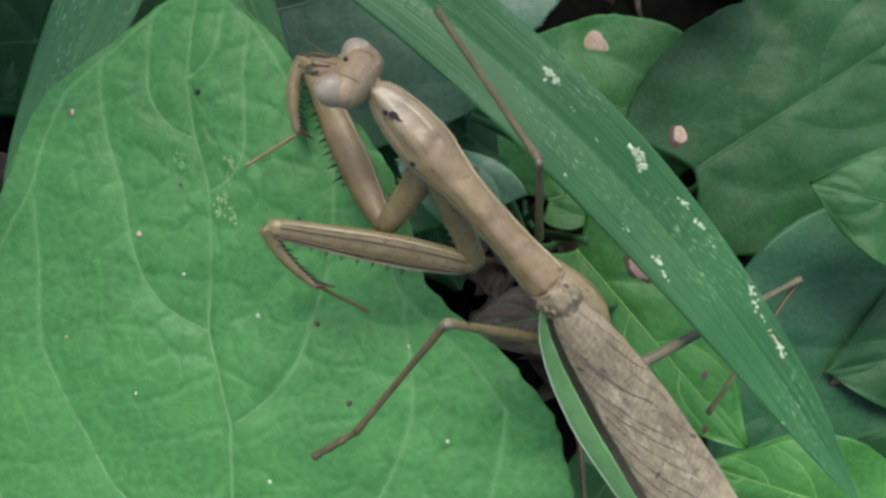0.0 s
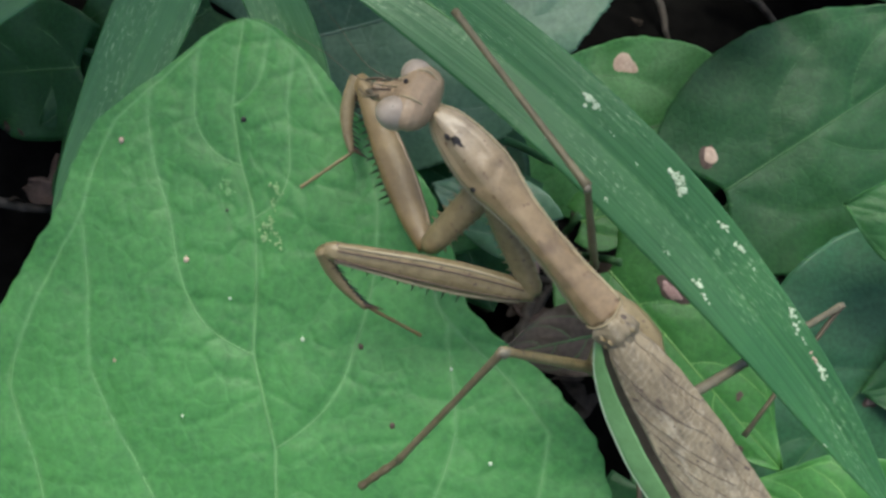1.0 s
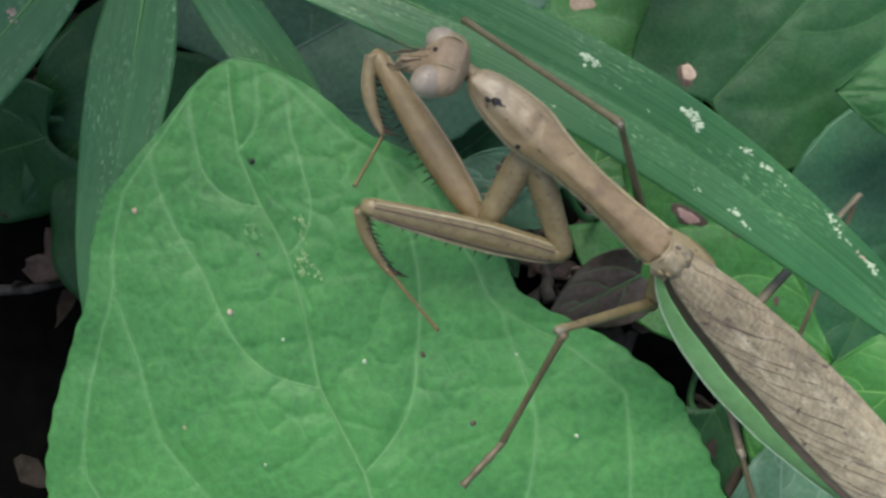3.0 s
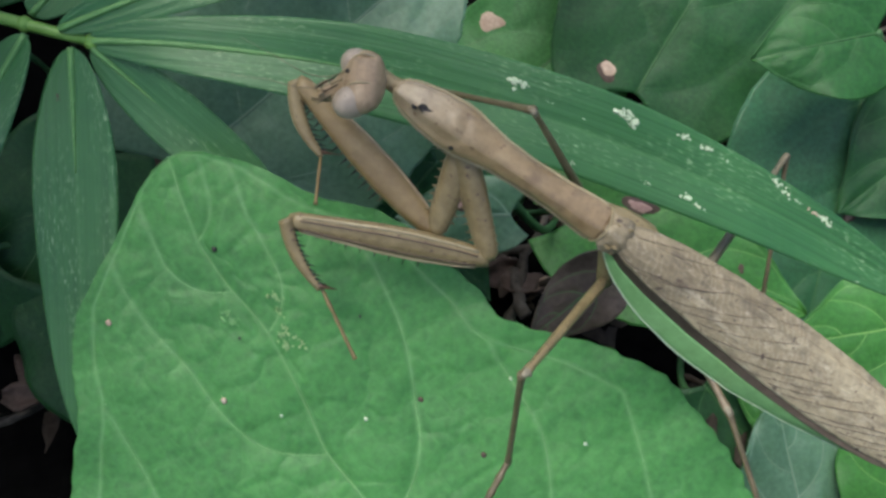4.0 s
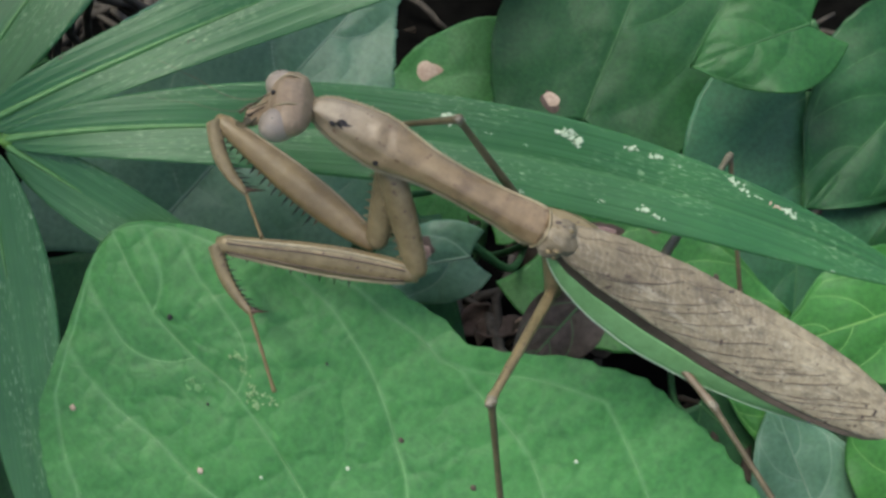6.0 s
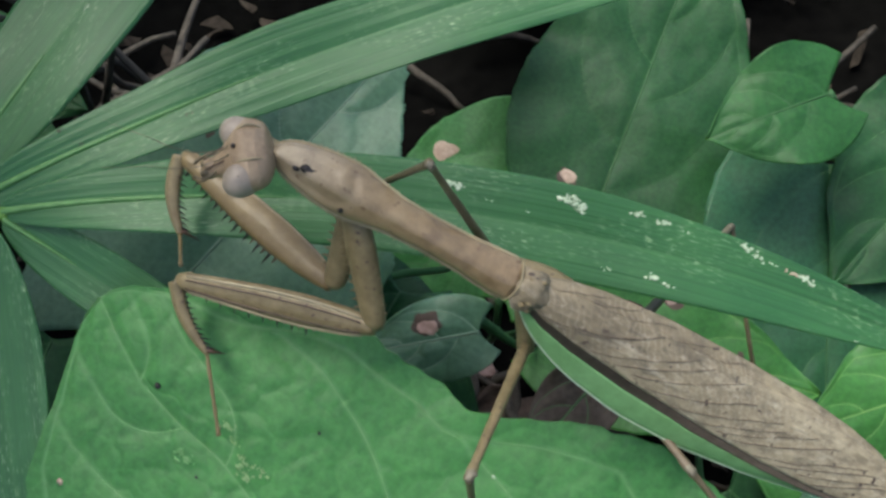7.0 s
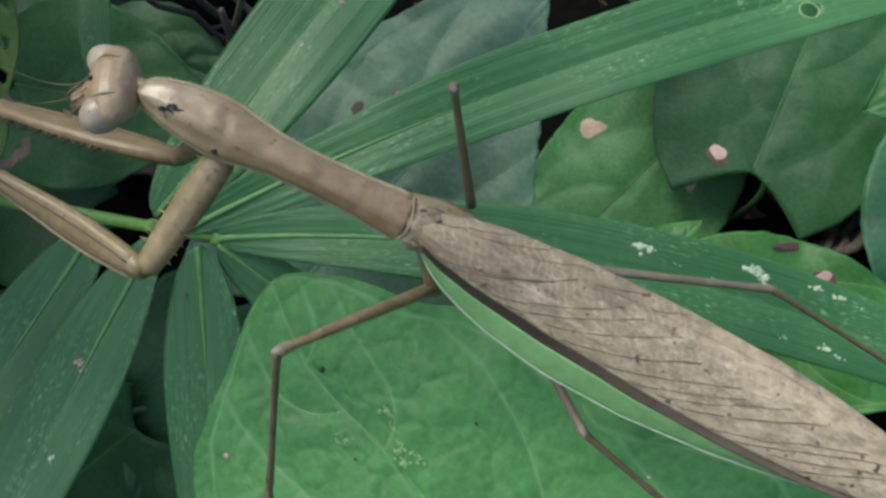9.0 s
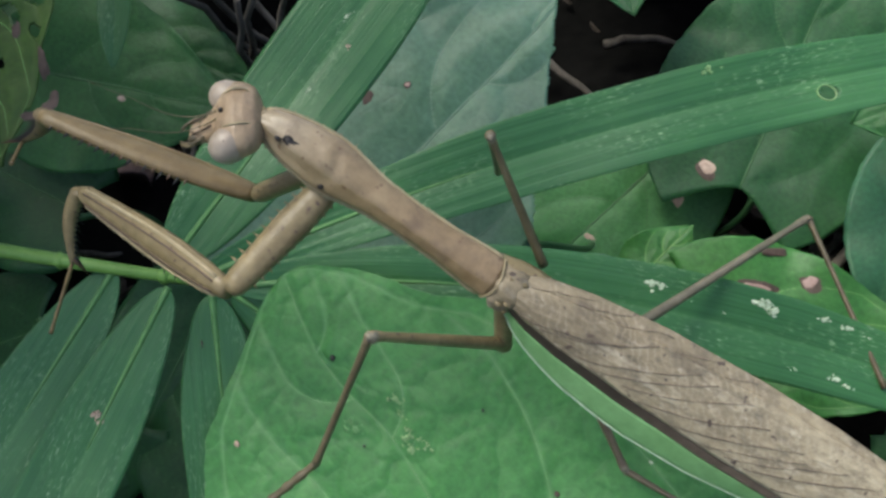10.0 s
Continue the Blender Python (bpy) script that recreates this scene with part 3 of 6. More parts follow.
    for ob in plant.children_recursive:
        ob.data.transform(Matrix.Scale(0.96, 4))
        ob.location *= 0.96
    return plant, bl[1][0]


bamboo, high_blade = build_bamboo()


# ---- leaves lower down ----
def low_leaves():
    def put(length, k, mat, vein, u, v, h, turn, label, name="heart_leaf", tilt=0, lean=0, lobe=0.14, stalk=0.05, **more):
        ob, height = broad_leaf(name, length, scaled(OVATE, k * length / 0.075), mat, vein, lobe=lobe, stalk=stalk, spacing=length * 0.3, main=0.00024, quilt=0.0006, strength=0.35, pucker=0.00012, **more)
        tagged(ob, label, "leaf")
        set_leaf(ob, u, v, h, turn, tilt, lean)

        def mark(mu, mv, rx, ry, a=0.0, **kw):
            """A scar at (mu, mv) cm of the leaf plane."""
            c, q = math.cos(radians(-turn)), math.sin(radians(-turn))
            x, y = (mu - u) * 0.01, (mv - v) * 0.01
            scar(ob, height, x * c - y * q, x * q + y * c, rx, ry, a - radians(turn), **kw)
        return mark
    mark = put(0.0748, 0.87, SHADE_GREEN, SHADE_VEIN, 4.99, 2.38, -9.8, -29, "green heart-shaped leaf with shade in its colour and a brown-edged scar", seed=1.0, res=(60, 80))
    mark(4.28, 2.97, 0.0019, 0.0024, 0.5, inner=TAN, rim=1.28, seed=3)
    mark = put(0.064, 0.85, SPRING, SHADE_VEIN, 3.74, 3.9, -11.5, 128, "mid green heart-shaped leaf with brown scars", seed=2.2, res=(60, 80))
    mark(3.71, 2.62, 0.0018, 0.0024, 0.2, inner=TAN, outer=None, seed=4, label="dry pale tan patch")
    mark(1.47, 4.35, 0.0034, 0.0021, 0.1, inner=TAN, outer=None, seed=5, label="dry pale tan patch on the edge")
    mark(1.36, 1.8, 0.0008, 0.0018, 1.0, inner=TAN, outer=None, seed=6, name="blemish", label="torn tan spot")
    put(0.0262, 1.08, HALF_SHADE_GREEN, SHADE_VEIN, 9.15, 3.35, -6.0, 103, "small green heart-shaped leaf on a stalk", seed=3.1, lobe=0.22, arch=0.002, name="small_heart_leaf")
    mark = put(0.066, 0.95, WAXY_SHADE, SHADE_VEIN, 9.9, 2.25, -8.4, 170, "bluish green leaf lying low, its shade put into the colour", seed=4.4, name="low_leaf")
    mark(9.75, -.45, 0.0011, 0.0013, 0.0, seed=7)
    put(0.05, 1.0, DEEP_SHADE_GREEN, SHADE_VEIN, 13.2, 2.8, -8.0, 130, "green leaf lying low, darkened for the shade there", seed=4.9, name="low_leaf")
    mark = put(0.054, 0.72, BRIGHT_GREEN, YOUNG_VEIN, 3.2, -.55, -6.6, -112, "green leaf with pink scars below the bamboo blade", seed=5.5, name="scarred_leaf", res=(60, 80))
    mark(4.5, -.33, 0.0030, 0.0014, -0.3, seed=8)
    mark(5.55, -.3, 0.0017, 0.0015, 0.0, seed=9)
    mark(6.75, -1.62, 0.0007, 0.0013, 0.3, inner=SCAR, outer=None, seed=10, name="blemish", label="small rusty spot")
    mark(7.3, -2.6, 0.0007, 0.0012, 0.3, inner=SCAR, outer=None, seed=11, name="blemish", label="small rusty spot")
    mark(4.95, .38, 0.0030, 0.0010, -0.1, inner=SCAR, outer=None, seed=17, name="blemish", label="brown eaten edge")
    put(0.016, 1.0, BRIGHT_GREEN, YOUNG_VEIN, 2.2, 0.1, -6.8, -50, "small roundish green leaf", seed=5.9, name="small_leaf")

    def torn(x, y):
        return y > 0.0774 - (x + 0.003) * 1.28 + 0.0008 * noise.noise(Vector((x * 700, y * 300, 2)))
    mark = put(0.088, 0.74, BLUE_GREEN, BLUE_VEIN, -4.6, 0.2, -4.0, -49, "bluish waxy leaf with a torn blunt end", seed=6.6, name="waxy_leaf", cut=torn, res=(90, 130))
    mark(-1.95, 3.85, 0.0006, 0.0006, 0.0, seed=12)
    mark(-2.75, 3.7, 0.0011, 0.0016, -0.6, inner=SCAR, outer=None, seed=13, name="blemish", label="dull purple blotch")
    put(0.03, 1.0, BRIGHT_GREEN, YOUNG_VEIN, 10.6, -6.8, -6.6, 20, "bright green young leaf", seed=7.7, name="young_leaf")
    put(0.036, 0.9, BLUE_GREEN, BLUE_VEIN, 8.6, -7.8, -6.9, 14, "bluish waxy leaf standing low", seed=7.9, name="waxy_leaf")
    put(0.026, 0.9, BRIGHT_GREEN, YOUNG_VEIN, 9.0, -5.2, -7.2, 60, "green leaf in the shade of the wings", seed=7.4, name="shaded_leaf")
    put(0.034, 0.95, BRIGHT_GREEN, YOUNG_VEIN, 10.9, -2.6, -6.2, 100, "bright green young leaf", seed=7.1, name="young_leaf")
    mark = put(0.0205, 0.78, BLUE_GREEN, BLUE_VEIN, 1.5, -.48, -3.0, 93, "small green leaf with a pink scar", seed=8.8, name="scarred_leaf")
    mark(.66, -.3, 0.0020, 0.0015, 0.0, seed=14, shift=0.0006)
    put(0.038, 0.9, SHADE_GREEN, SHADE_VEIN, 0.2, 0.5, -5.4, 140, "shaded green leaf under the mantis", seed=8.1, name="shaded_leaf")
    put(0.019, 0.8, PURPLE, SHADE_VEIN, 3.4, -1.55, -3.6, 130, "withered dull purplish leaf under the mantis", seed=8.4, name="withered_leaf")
    mark = put(0.052, 0.95, HALF_SHADE_GREEN, SHADE_VEIN, -11.16, 6.02, -6.0, -108, "broad green leaf behind the bamboo", seed=9.9, name="broad_leaf")
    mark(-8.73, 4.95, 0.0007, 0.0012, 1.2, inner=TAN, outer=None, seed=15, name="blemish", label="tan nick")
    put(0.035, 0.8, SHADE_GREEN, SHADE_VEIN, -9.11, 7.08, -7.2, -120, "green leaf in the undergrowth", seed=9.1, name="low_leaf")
    mark = put(0.043, 0.62, YELLOW_GREEN, YOUNG_VEIN, -7.44, 5.78, 1.4, 187, "yellowing leaf with brown eaten edges", seed=9.3, name="eaten_leaf", stalk=0.1, res=(70, 90),
               cut=lambda x, y: noise.noise(Vector((x * 330, y * 330, 4.0))) > 0.42 - 14 * abs(x))
    mark(-6.39, 2.31, 0.0016, 0.0008, 1.2, inner=SCAR, outer=None, seed=16, name="blemish", label="brown eaten edge")
    for mu, mv, rx, ry in ((-6.29, 2.96, 0.0009, 0.0022), (-6.24, 2.45, 0.0008, 0.0018), (-6.5, 2.24, 0.0016, 0.0008), (-6.72, 3.5, 0.0008, 0.0013)):
        mark(mu, mv, rx, ry, 0.0, inner=SCAR, outer=None, seed=mu * 3 + mv, name="blemish", label="brown eaten edge")
    put(0.036, 0.95, YOUNG, YOUNG_VEIN, 13.2, 6.9, -6.6, 84, "pale green leaf catching the light", seed=10.2, name="young_leaf")
    put(0.034, 0.9, SHADE_GREEN, SHADE_VEIN, 2.3, 9.2, -6.8, 186, "green leaf hanging behind the bamboo", seed=10.8, name="shaded_leaf")
    ob, place, half = bamboo_blade(0.030, 0.0065, seed=4.0, peak=0.4)
    ob.name = "grass_blade"
    tagged(ob, "narrow green grass blade hanging down", "grass blade")
    ob.matrix_basis = B @ pose(-0.0732, 0.0751, -0.03, 0, 0, 177)
    rnd = random.Random(7)
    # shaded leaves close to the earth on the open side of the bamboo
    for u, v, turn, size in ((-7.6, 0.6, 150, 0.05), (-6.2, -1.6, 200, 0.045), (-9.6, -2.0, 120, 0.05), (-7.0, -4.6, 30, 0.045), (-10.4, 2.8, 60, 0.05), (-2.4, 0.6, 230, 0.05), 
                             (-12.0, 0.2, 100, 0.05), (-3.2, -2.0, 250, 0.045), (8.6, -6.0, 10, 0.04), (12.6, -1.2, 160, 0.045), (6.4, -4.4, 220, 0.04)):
        put(size, rnd.uniform(0.75, 1.0), DEEP_SHADE_GREEN, SHADE_VEIN, u, v, rnd.uniform(-8.2, -6.8), turn, "green leaf deep down, darkened for the shade there", seed=u * 3.1, name="low_leaf", tilt=rnd.uniform(-18, 10),
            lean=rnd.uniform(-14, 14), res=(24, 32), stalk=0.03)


low_leaves()


# ---- litter, twigs and the unseen leaves added around ----
def build_litter():
    rnd = random.Random(11)
    up = B.inverted()
    for k, (u, v, turn, length, r) in enumerate(((9.2, 1.6, 40, 0.05, 0.0013), (8.4, 1.2, 62, 0.035, 0.0016), (3.1, -0.6, 20, 0.04, 0.0012), (2.4, -1.6, 75, 0.03, 0.0015), (-7.2, 8.2, 30, 0.06, 0.0014), (-6.2, 7.4, 120, 0.05, 0.0011), (-5.6, 8.8, 75, 0.06, 0.0016),
                                                     (-8.0, -3.6, 15, 0.03, 0.0013), (11.6, 5.2, 160, 0.06, 0.0012), (9.8, 6.0, 120, 0.05, 0.0015), (8.6, -2.8, 100, 0.05, 0.0012), (6.2, 0.8, 50, 0.05, 0.0011), (1.2, -0.6, 140, 0.03, 0.001),
                                                     (9.0, 5.4, 70, 0.06, 0.0014), (9.6, 4.6, 20, 0.05, 0.0011), (10.6, 5.6, 35, 0.06, 0.0013), (8.4, 2.2, 30, 0.04, 0.0014), (-6.6, 8.4, 150, 0.06, 0.0012), (-6.0, 7.8, 55, 0.05, 0.0015), (-9.4, 6.6, 100, 0.04, 0.001), (-7.6, 9.6, 8, 0.05, 0.0012))):
        p = B @ Vector((u * 0.01, v * 0.01, -0.09))
        a = radians(turn)
        wob = [Vector((rnd.uniform(-1, 1), rnd.uniform(-1, 1), rnd.uniform(-0.4, 0.4))) * 0.0016 for _ in range(9)]
        z = max(0.004, p.z * 0.5)
        path = [Vector((p.x + math.cos(a) * length * (i / 8 - 0.5), p.y + math.sin(a) * length * (i / 8 - 0.5), z + 0.008 * (i / 8 - 0.5))) + wob[i] for i in range(9)]
        ob = new("twig", mesh_from("twig", tube(path, [r * (1.1 - 0.5 * i / 8) for i in range(9)], 7), TWIG))
        tagged(ob, "thin dry brown twig on the ground", "twig", "twigs on the ground")
    # bent stems and stalks that lie higher in the gaps
    bent = random.Random(5)
    for x, y, z, turn, length, r in ((-0.1215, 0.1757, 0.014, -29, 0.040, 0.0016), (-0.1105, 0.1704, 0.012, 72, 0.025, 0.0012), (0.0711, 0.0588, 0.016, 61, 0.035, 0.0013), (0.0634, 0.0573, 0.012, 26, 0.022, 0.0016),
                                       (0.0797, 0.0687, 0.014, -65, 0.026, 0.0014), (-0.1272, 0.1730, 0.012, 41, 0.028, 0.0013), (-0.1202, 0.1808, 0.014, -42, 0.043, 0.0016), (-0.1378, 0.0838, 0.012, 16, 0.028, 0.0013),
                                       (-0.1460, 0.0921, 0.014, -49, 0.029, 0.0012), (0.0756, 0.0764, 0.016, 68, 0.045, 0.0014), (0.0761, 0.0602, 0.012, 35, 0.026, 0.0013), (0.0373, 0.1465, 0.012, 16, 0.027, 0.0014),
                                       (0.0130, 0.0307, 0.015, 83, 0.026, 0.0018), (0.0216, 0.0247, 0.013, 96, 0.021, 0.0016), (0.0278, 0.0573, 0.014, 41, 0.018, 0.0016), (0.0887, 0.0244, 0.013, 67, 0.033, 0.0014),
                                       (0.0819, 0.0193, 0.012, 119, 0.019, 0.0012), (0.0969, 0.0184, 0.013, 26, 0.024, 0.0013), (-0.0952, -0.0115, 0.012, 41, 0.017, 0.0013), (-0.1125, 0.0374, 0.012, 65, 0.020, 0.0014),
                                       (0.0130, 0.1337, 0.012, -38, 0.027, 0.0014), (0.1029, 0.0860, 0.013, 57, 0.037, 0.0014)):
        a = radians(turn)
        wob = [Vector((bent.uniform(-1, 1), bent.uniform(-1, 1), bent.uniform(-0.5, 0.5))) * 0.0011 for _ in range(9)]
        path = [Vector((x + math.cos(a) * length * (i / 8 - 0.5), y + math.sin(a) * length * (i / 8 - 0.5), z - 0.012 * (i / 8) ** 2)) + wob[i] for i in range(9)]
        ob = new("twig", mesh_from("twig", tube(path, [r * (1.1 - 0.5 * i / 8) for i in range(9)], 7), TWIG))
        tagged(ob, "thin dry brown twig on the ground", "twig", "twigs on the ground")
    # dry stems leaning up from the ground
    for x, y, z, dx, dy in ((-0.067, 0.097, 0.077, 0.02, 0.03), (-0.061, 0.091, 0.074, -0.03, 0.02), (-0.057, 0.094, 0.076, 0.03, -0.01), (-0.069, 0.094, 0.076, 0.01, 0.04),
                             (-0.062, 0.086, 0.071, -0.02, 0.03), (-0.054, 0.090, 0.074, -0.03, 0.03)):
        foot = Vector((x + dx, y + dy, 0.003))
        top = Vector((x, y, z)) + (Vector((x, y, z)) - foot) * 0.35
        wob = [Vector((bent.uniform(-1, 1), bent.uniform(-1, 1), bent.uniform(-1, 1))) * 0.0012 for _ in range(11)]
        path = [foot.lerp(top, i / 10) + wob[i] * min(1, i / 2) for i in range(11)]
        ob = new("dry_stem", mesh_from("dry_stem", tube(path, [0.0013 - 0.00006 * i for i in range(11)], 7), TWIG))
        tagged(ob, "thin dry brown stem leaning up from the ground", "dry stem", "dry stems in the gaps")
    # dry scraps that show in the gaps between the leaves
    for k, (x, y, size, mat, what) in enumerate(((0.0235, 0.0234, 0.0055, SCAR, "dark brown dead leaf scrap on the ground"), (0.0307, 0.0242, 0.0032, TAN, "pale dry chip on the ground"), (0.0175, 0.0276, 0.005, SCAR, "dark brown dead leaf scrap on the ground"),
                                                 (0.0158, 0.0363, 0.004, PINK, "pale pinkish dead leaf scrap on the ground"), (0.0109, 0.0301, 0.005, SCAR, "dark brown dead leaf scrap on the ground"), (0.0053, 0.0404, 0.004, SCAR, "dark brown dead leaf scrap on the ground"),
                                                 (0.0811, 0.0765, 0.0045, TAN, "pale dry chip on the ground"), (0.0757, 0.0686, 0.005, SCAR, "dark brown dead leaf scrap on the ground"), (0.1026, 0.0885, 0.005, TAN, "pale dry chip on the ground"),
                                                 (0.0377, 0.0767, 0.006, SCAR, "dark brown dead leaf scrap on the ground"), (0.061, 0.0758, 0.005, SCAR, "dark brown dead leaf scrap on the ground"), (-0.1282, 0.1154, 0.012, TAN_DARK, "curled pinkish dead leaf on the ground"),
                                                 (-0.091, -0.0001, 0.006, SCAR, "dark brown dead leaf scrap on the ground"), (-0.0942, -0.0067, 0.004, SCAR, "dark brown dead leaf scrap on the ground"), (-0.1213, 0.0375, 0.009, SCAR, "dark brown dead leaf scrap on the ground"),
                                                 (0.0802, 0.0834, 0.006, TAN, "pale dry chip on the ground"))):
        bm = bmesh.new()
        m = Matrix.Translation((x, y, 0.0085)) @ Euler((rnd.uniform(-0.5, 0.5), rnd.uniform(-0.5, 0.5), rnd.uniform(0, 6.3))).to_matrix().to_4x4()
        rings = []
        for j in range(9):
            v = j / 8
            w = size * (0.12 + 0.6 * math.sin(math.pi * (0.06 + 0.88 * v)) * (1 + 0.4 * noise.noise(Vector((v * 4, k * 3.1, 0)))))
            rings.append([bm.verts.new(m @ Vector((q * w, (v - 0.5) * size * 2, 2.2 * abs(q) ** 1.5 * size * 0.2 + 0.25 * size * noise.noise(Vector((q * 2, v * 3, k)))))) for q in (-1, -0.6, -0.2, 0.2, 0.6, 1)])
        for r0, r1 in zip(rings, rings[1:]):
            for i in range(5):
                bm.faces.new((r0[i], r0[i + 1], r1[i + 1], r1[i]))
        ob = new("dead_leaf_scrap", mesh_from("dead_leaf_scrap", bm, mat))
        ob.modifiers.new("thickness", "SOLIDIFY").thickness = 0.0006
        tagged(ob, what, "dead leaf", "dry scraps on the ground")
    bm = bmesh.new()
    for k in range(420):
        x, y = rnd.gauss(0.01, 0.09), rnd.gauss(0.03, 0.09)
        s = rnd.uniform(0.0012, 0.0042)
        m = Matrix.Translation((x, y, rnd.uniform(0.003, 0.012))) @ Euler((rnd.uniform(-0.7, 0.7), rnd.uniform(-0.7, 0.7), rnd.uniform(0, 6.3))).to_matrix().to_4x4()
        ring = [bm.verts.new(m @ Vector((math.cos(a) * s * 1.6, math.sin(a) * s * (0.5 + 0.3 * math.sin(a * 2 + k)), 0.0012 * math.sin(a * 2 + k)))) for a in [0.785 * i for i in range(8)]]
        mid = bm.verts.new(m @ Vector((0, 0, 0.0012)))
        for i in range(8):
            bm.faces.new((mid, ring[i], ring[(i + 1) % 8]))
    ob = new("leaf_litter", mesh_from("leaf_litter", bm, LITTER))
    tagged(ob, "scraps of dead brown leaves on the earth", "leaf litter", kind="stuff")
    # unseen leaves added all around, outside the open patch, to dim the ground
    bm = bmesh.new()
    for k in range(900):
        a, d = rnd.uniform(0, 6.283), rnd.uniform(0.17, 0.75)
        c = Vector((math.cos(a) * d, 0.03 + math.sin(a) * d, rnd.uniform(0.02, 0.07 + d * 0.22)))
        s = rnd.uniform(0.025, 0.05)
        m = Matrix.Translation(c) @ Euler((rnd.uniform(-0.6, 0.6), rnd.uniform(-0.6, 0.6), rnd.uniform(0, 6.3))).to_matrix().to_4x4()
        rows = []
        for j in range(7):
            v = j / 6
            w = spline(OVATE, v) * s / 0.05
            rows.append([bm.verts.new(m @ Vector((q * w, v * s * 1.5, -14 * (q * w) ** 2 - 0.2 * s * v * v))) for q in (-1, -0.5, 0, 0.5, 1)])
        for r0, r1 in zip(rows, rows[1:]):
            for i in range(4):
                bm.faces.new((r0[i], r0[i + 1], r1[i + 1], r1[i]))
    # more unseen leaves, hung up left to shade the bamboo and leaf tip
    for k in range(44):
        c = Vector((rnd.uniform(-0.26, -0.12), rnd.uniform(-0.02, 0.24), rnd.uniform(0.13, 0.27)))
        if k > 37:
            c = Vector((rnd.uniform(-0.2, -0.06), rnd.uniform(-0.02, 0.14), rnd.uniform(0.23, 0.32)))
        elif k > 29:
            c = B @ Vector((rnd.uniform(-0.17, -0.03), rnd.uniform(0.10, 0.17), rnd.uniform(0.05, 0.12)))
        s = rnd.uniform(0.03, 0.05)
        m = Matrix.Translation(c) @ Euler((rnd.uniform(-0.6, 0.6), rnd.uniform(-0.6, 0.6), rnd.uniform(0, 6.3))).to_matrix().to_4x4()
        rows = []
        for j in range(7):
            v = j / 6
            w = spline(OVATE, v) * s / 0.05
            rows.append([bm.verts.new(m @ Vector((q * w, v * s * 1.5, -14 * (q * w) ** 2 - 0.2 * s * v * v))) for q in (-1, -0.5, 0, 0.5, 1)])
        for r0, r1 in zip(rows, rows[1:]):
            for i in range(4):
                bm.faces.new((r0[i], r0[i + 1], r1[i + 1], r1[i]))
    ob = new("undergrowth", mesh_from("undergrowth", bm, DEEP_SHADE_GREEN))
    tagged(ob, "unseen leaves added round and above the patch to block light", "undergrowth", kind="stuff")


build_litter()


# ---- mantis ----
def limb(length, stations, material_bm=None, sides=12):
    """A limb along +x. stations: (share of length, half height, half width, lift)."""
    bm = bmesh.new()
    rings = []
    steps = 22
    for k in range(steps + 1):
        s = k / steps
        ry = spline([(q[0], q[2]) for q in stations], s)
        rz = spline([(q[0], q[1]) for q in stations], s)
        z0 = spline([(q[0], q[3]) for q in stations], s)
        rings.append([bm.verts.new((s * length, ry * math.cos(a), z0 + rz * math.sin(a))) for a in [2 * math.pi * i / sides for i in range(sides)]])
    for a, b in zip(rings, rings[1:]):
        for i in range(sides):
            bm.faces.new((a[i], a[(i + 1) % sides], b[(i + 1) % sides], b[i]))
    bm.faces.new(rings[0][::-1])
    bm.faces.new(rings[-1])
    bmesh.ops.recalc_face_normals(bm, faces=bm.faces)
    return bm


def spine(bm, x, y, z, dx, dy, dz, r=0.00012):
    tip = bm.verts.new((x + dx, y + dy, z + dz))
    d = Vector((dx, dy, dz)).normalized()
    a = d.orthogonal().normalized()
    b = d.cross(a)
    ring = [bm.verts.new(Vector((x, y, z)) + r * (a * math.cos(q) + b * math.sin(q))) for q in (0, 1.57, 3.14, 4.71)]
    for i in range(4):
        bm.faces.new((ring[i], ring[(i + 1) % 4], tip))


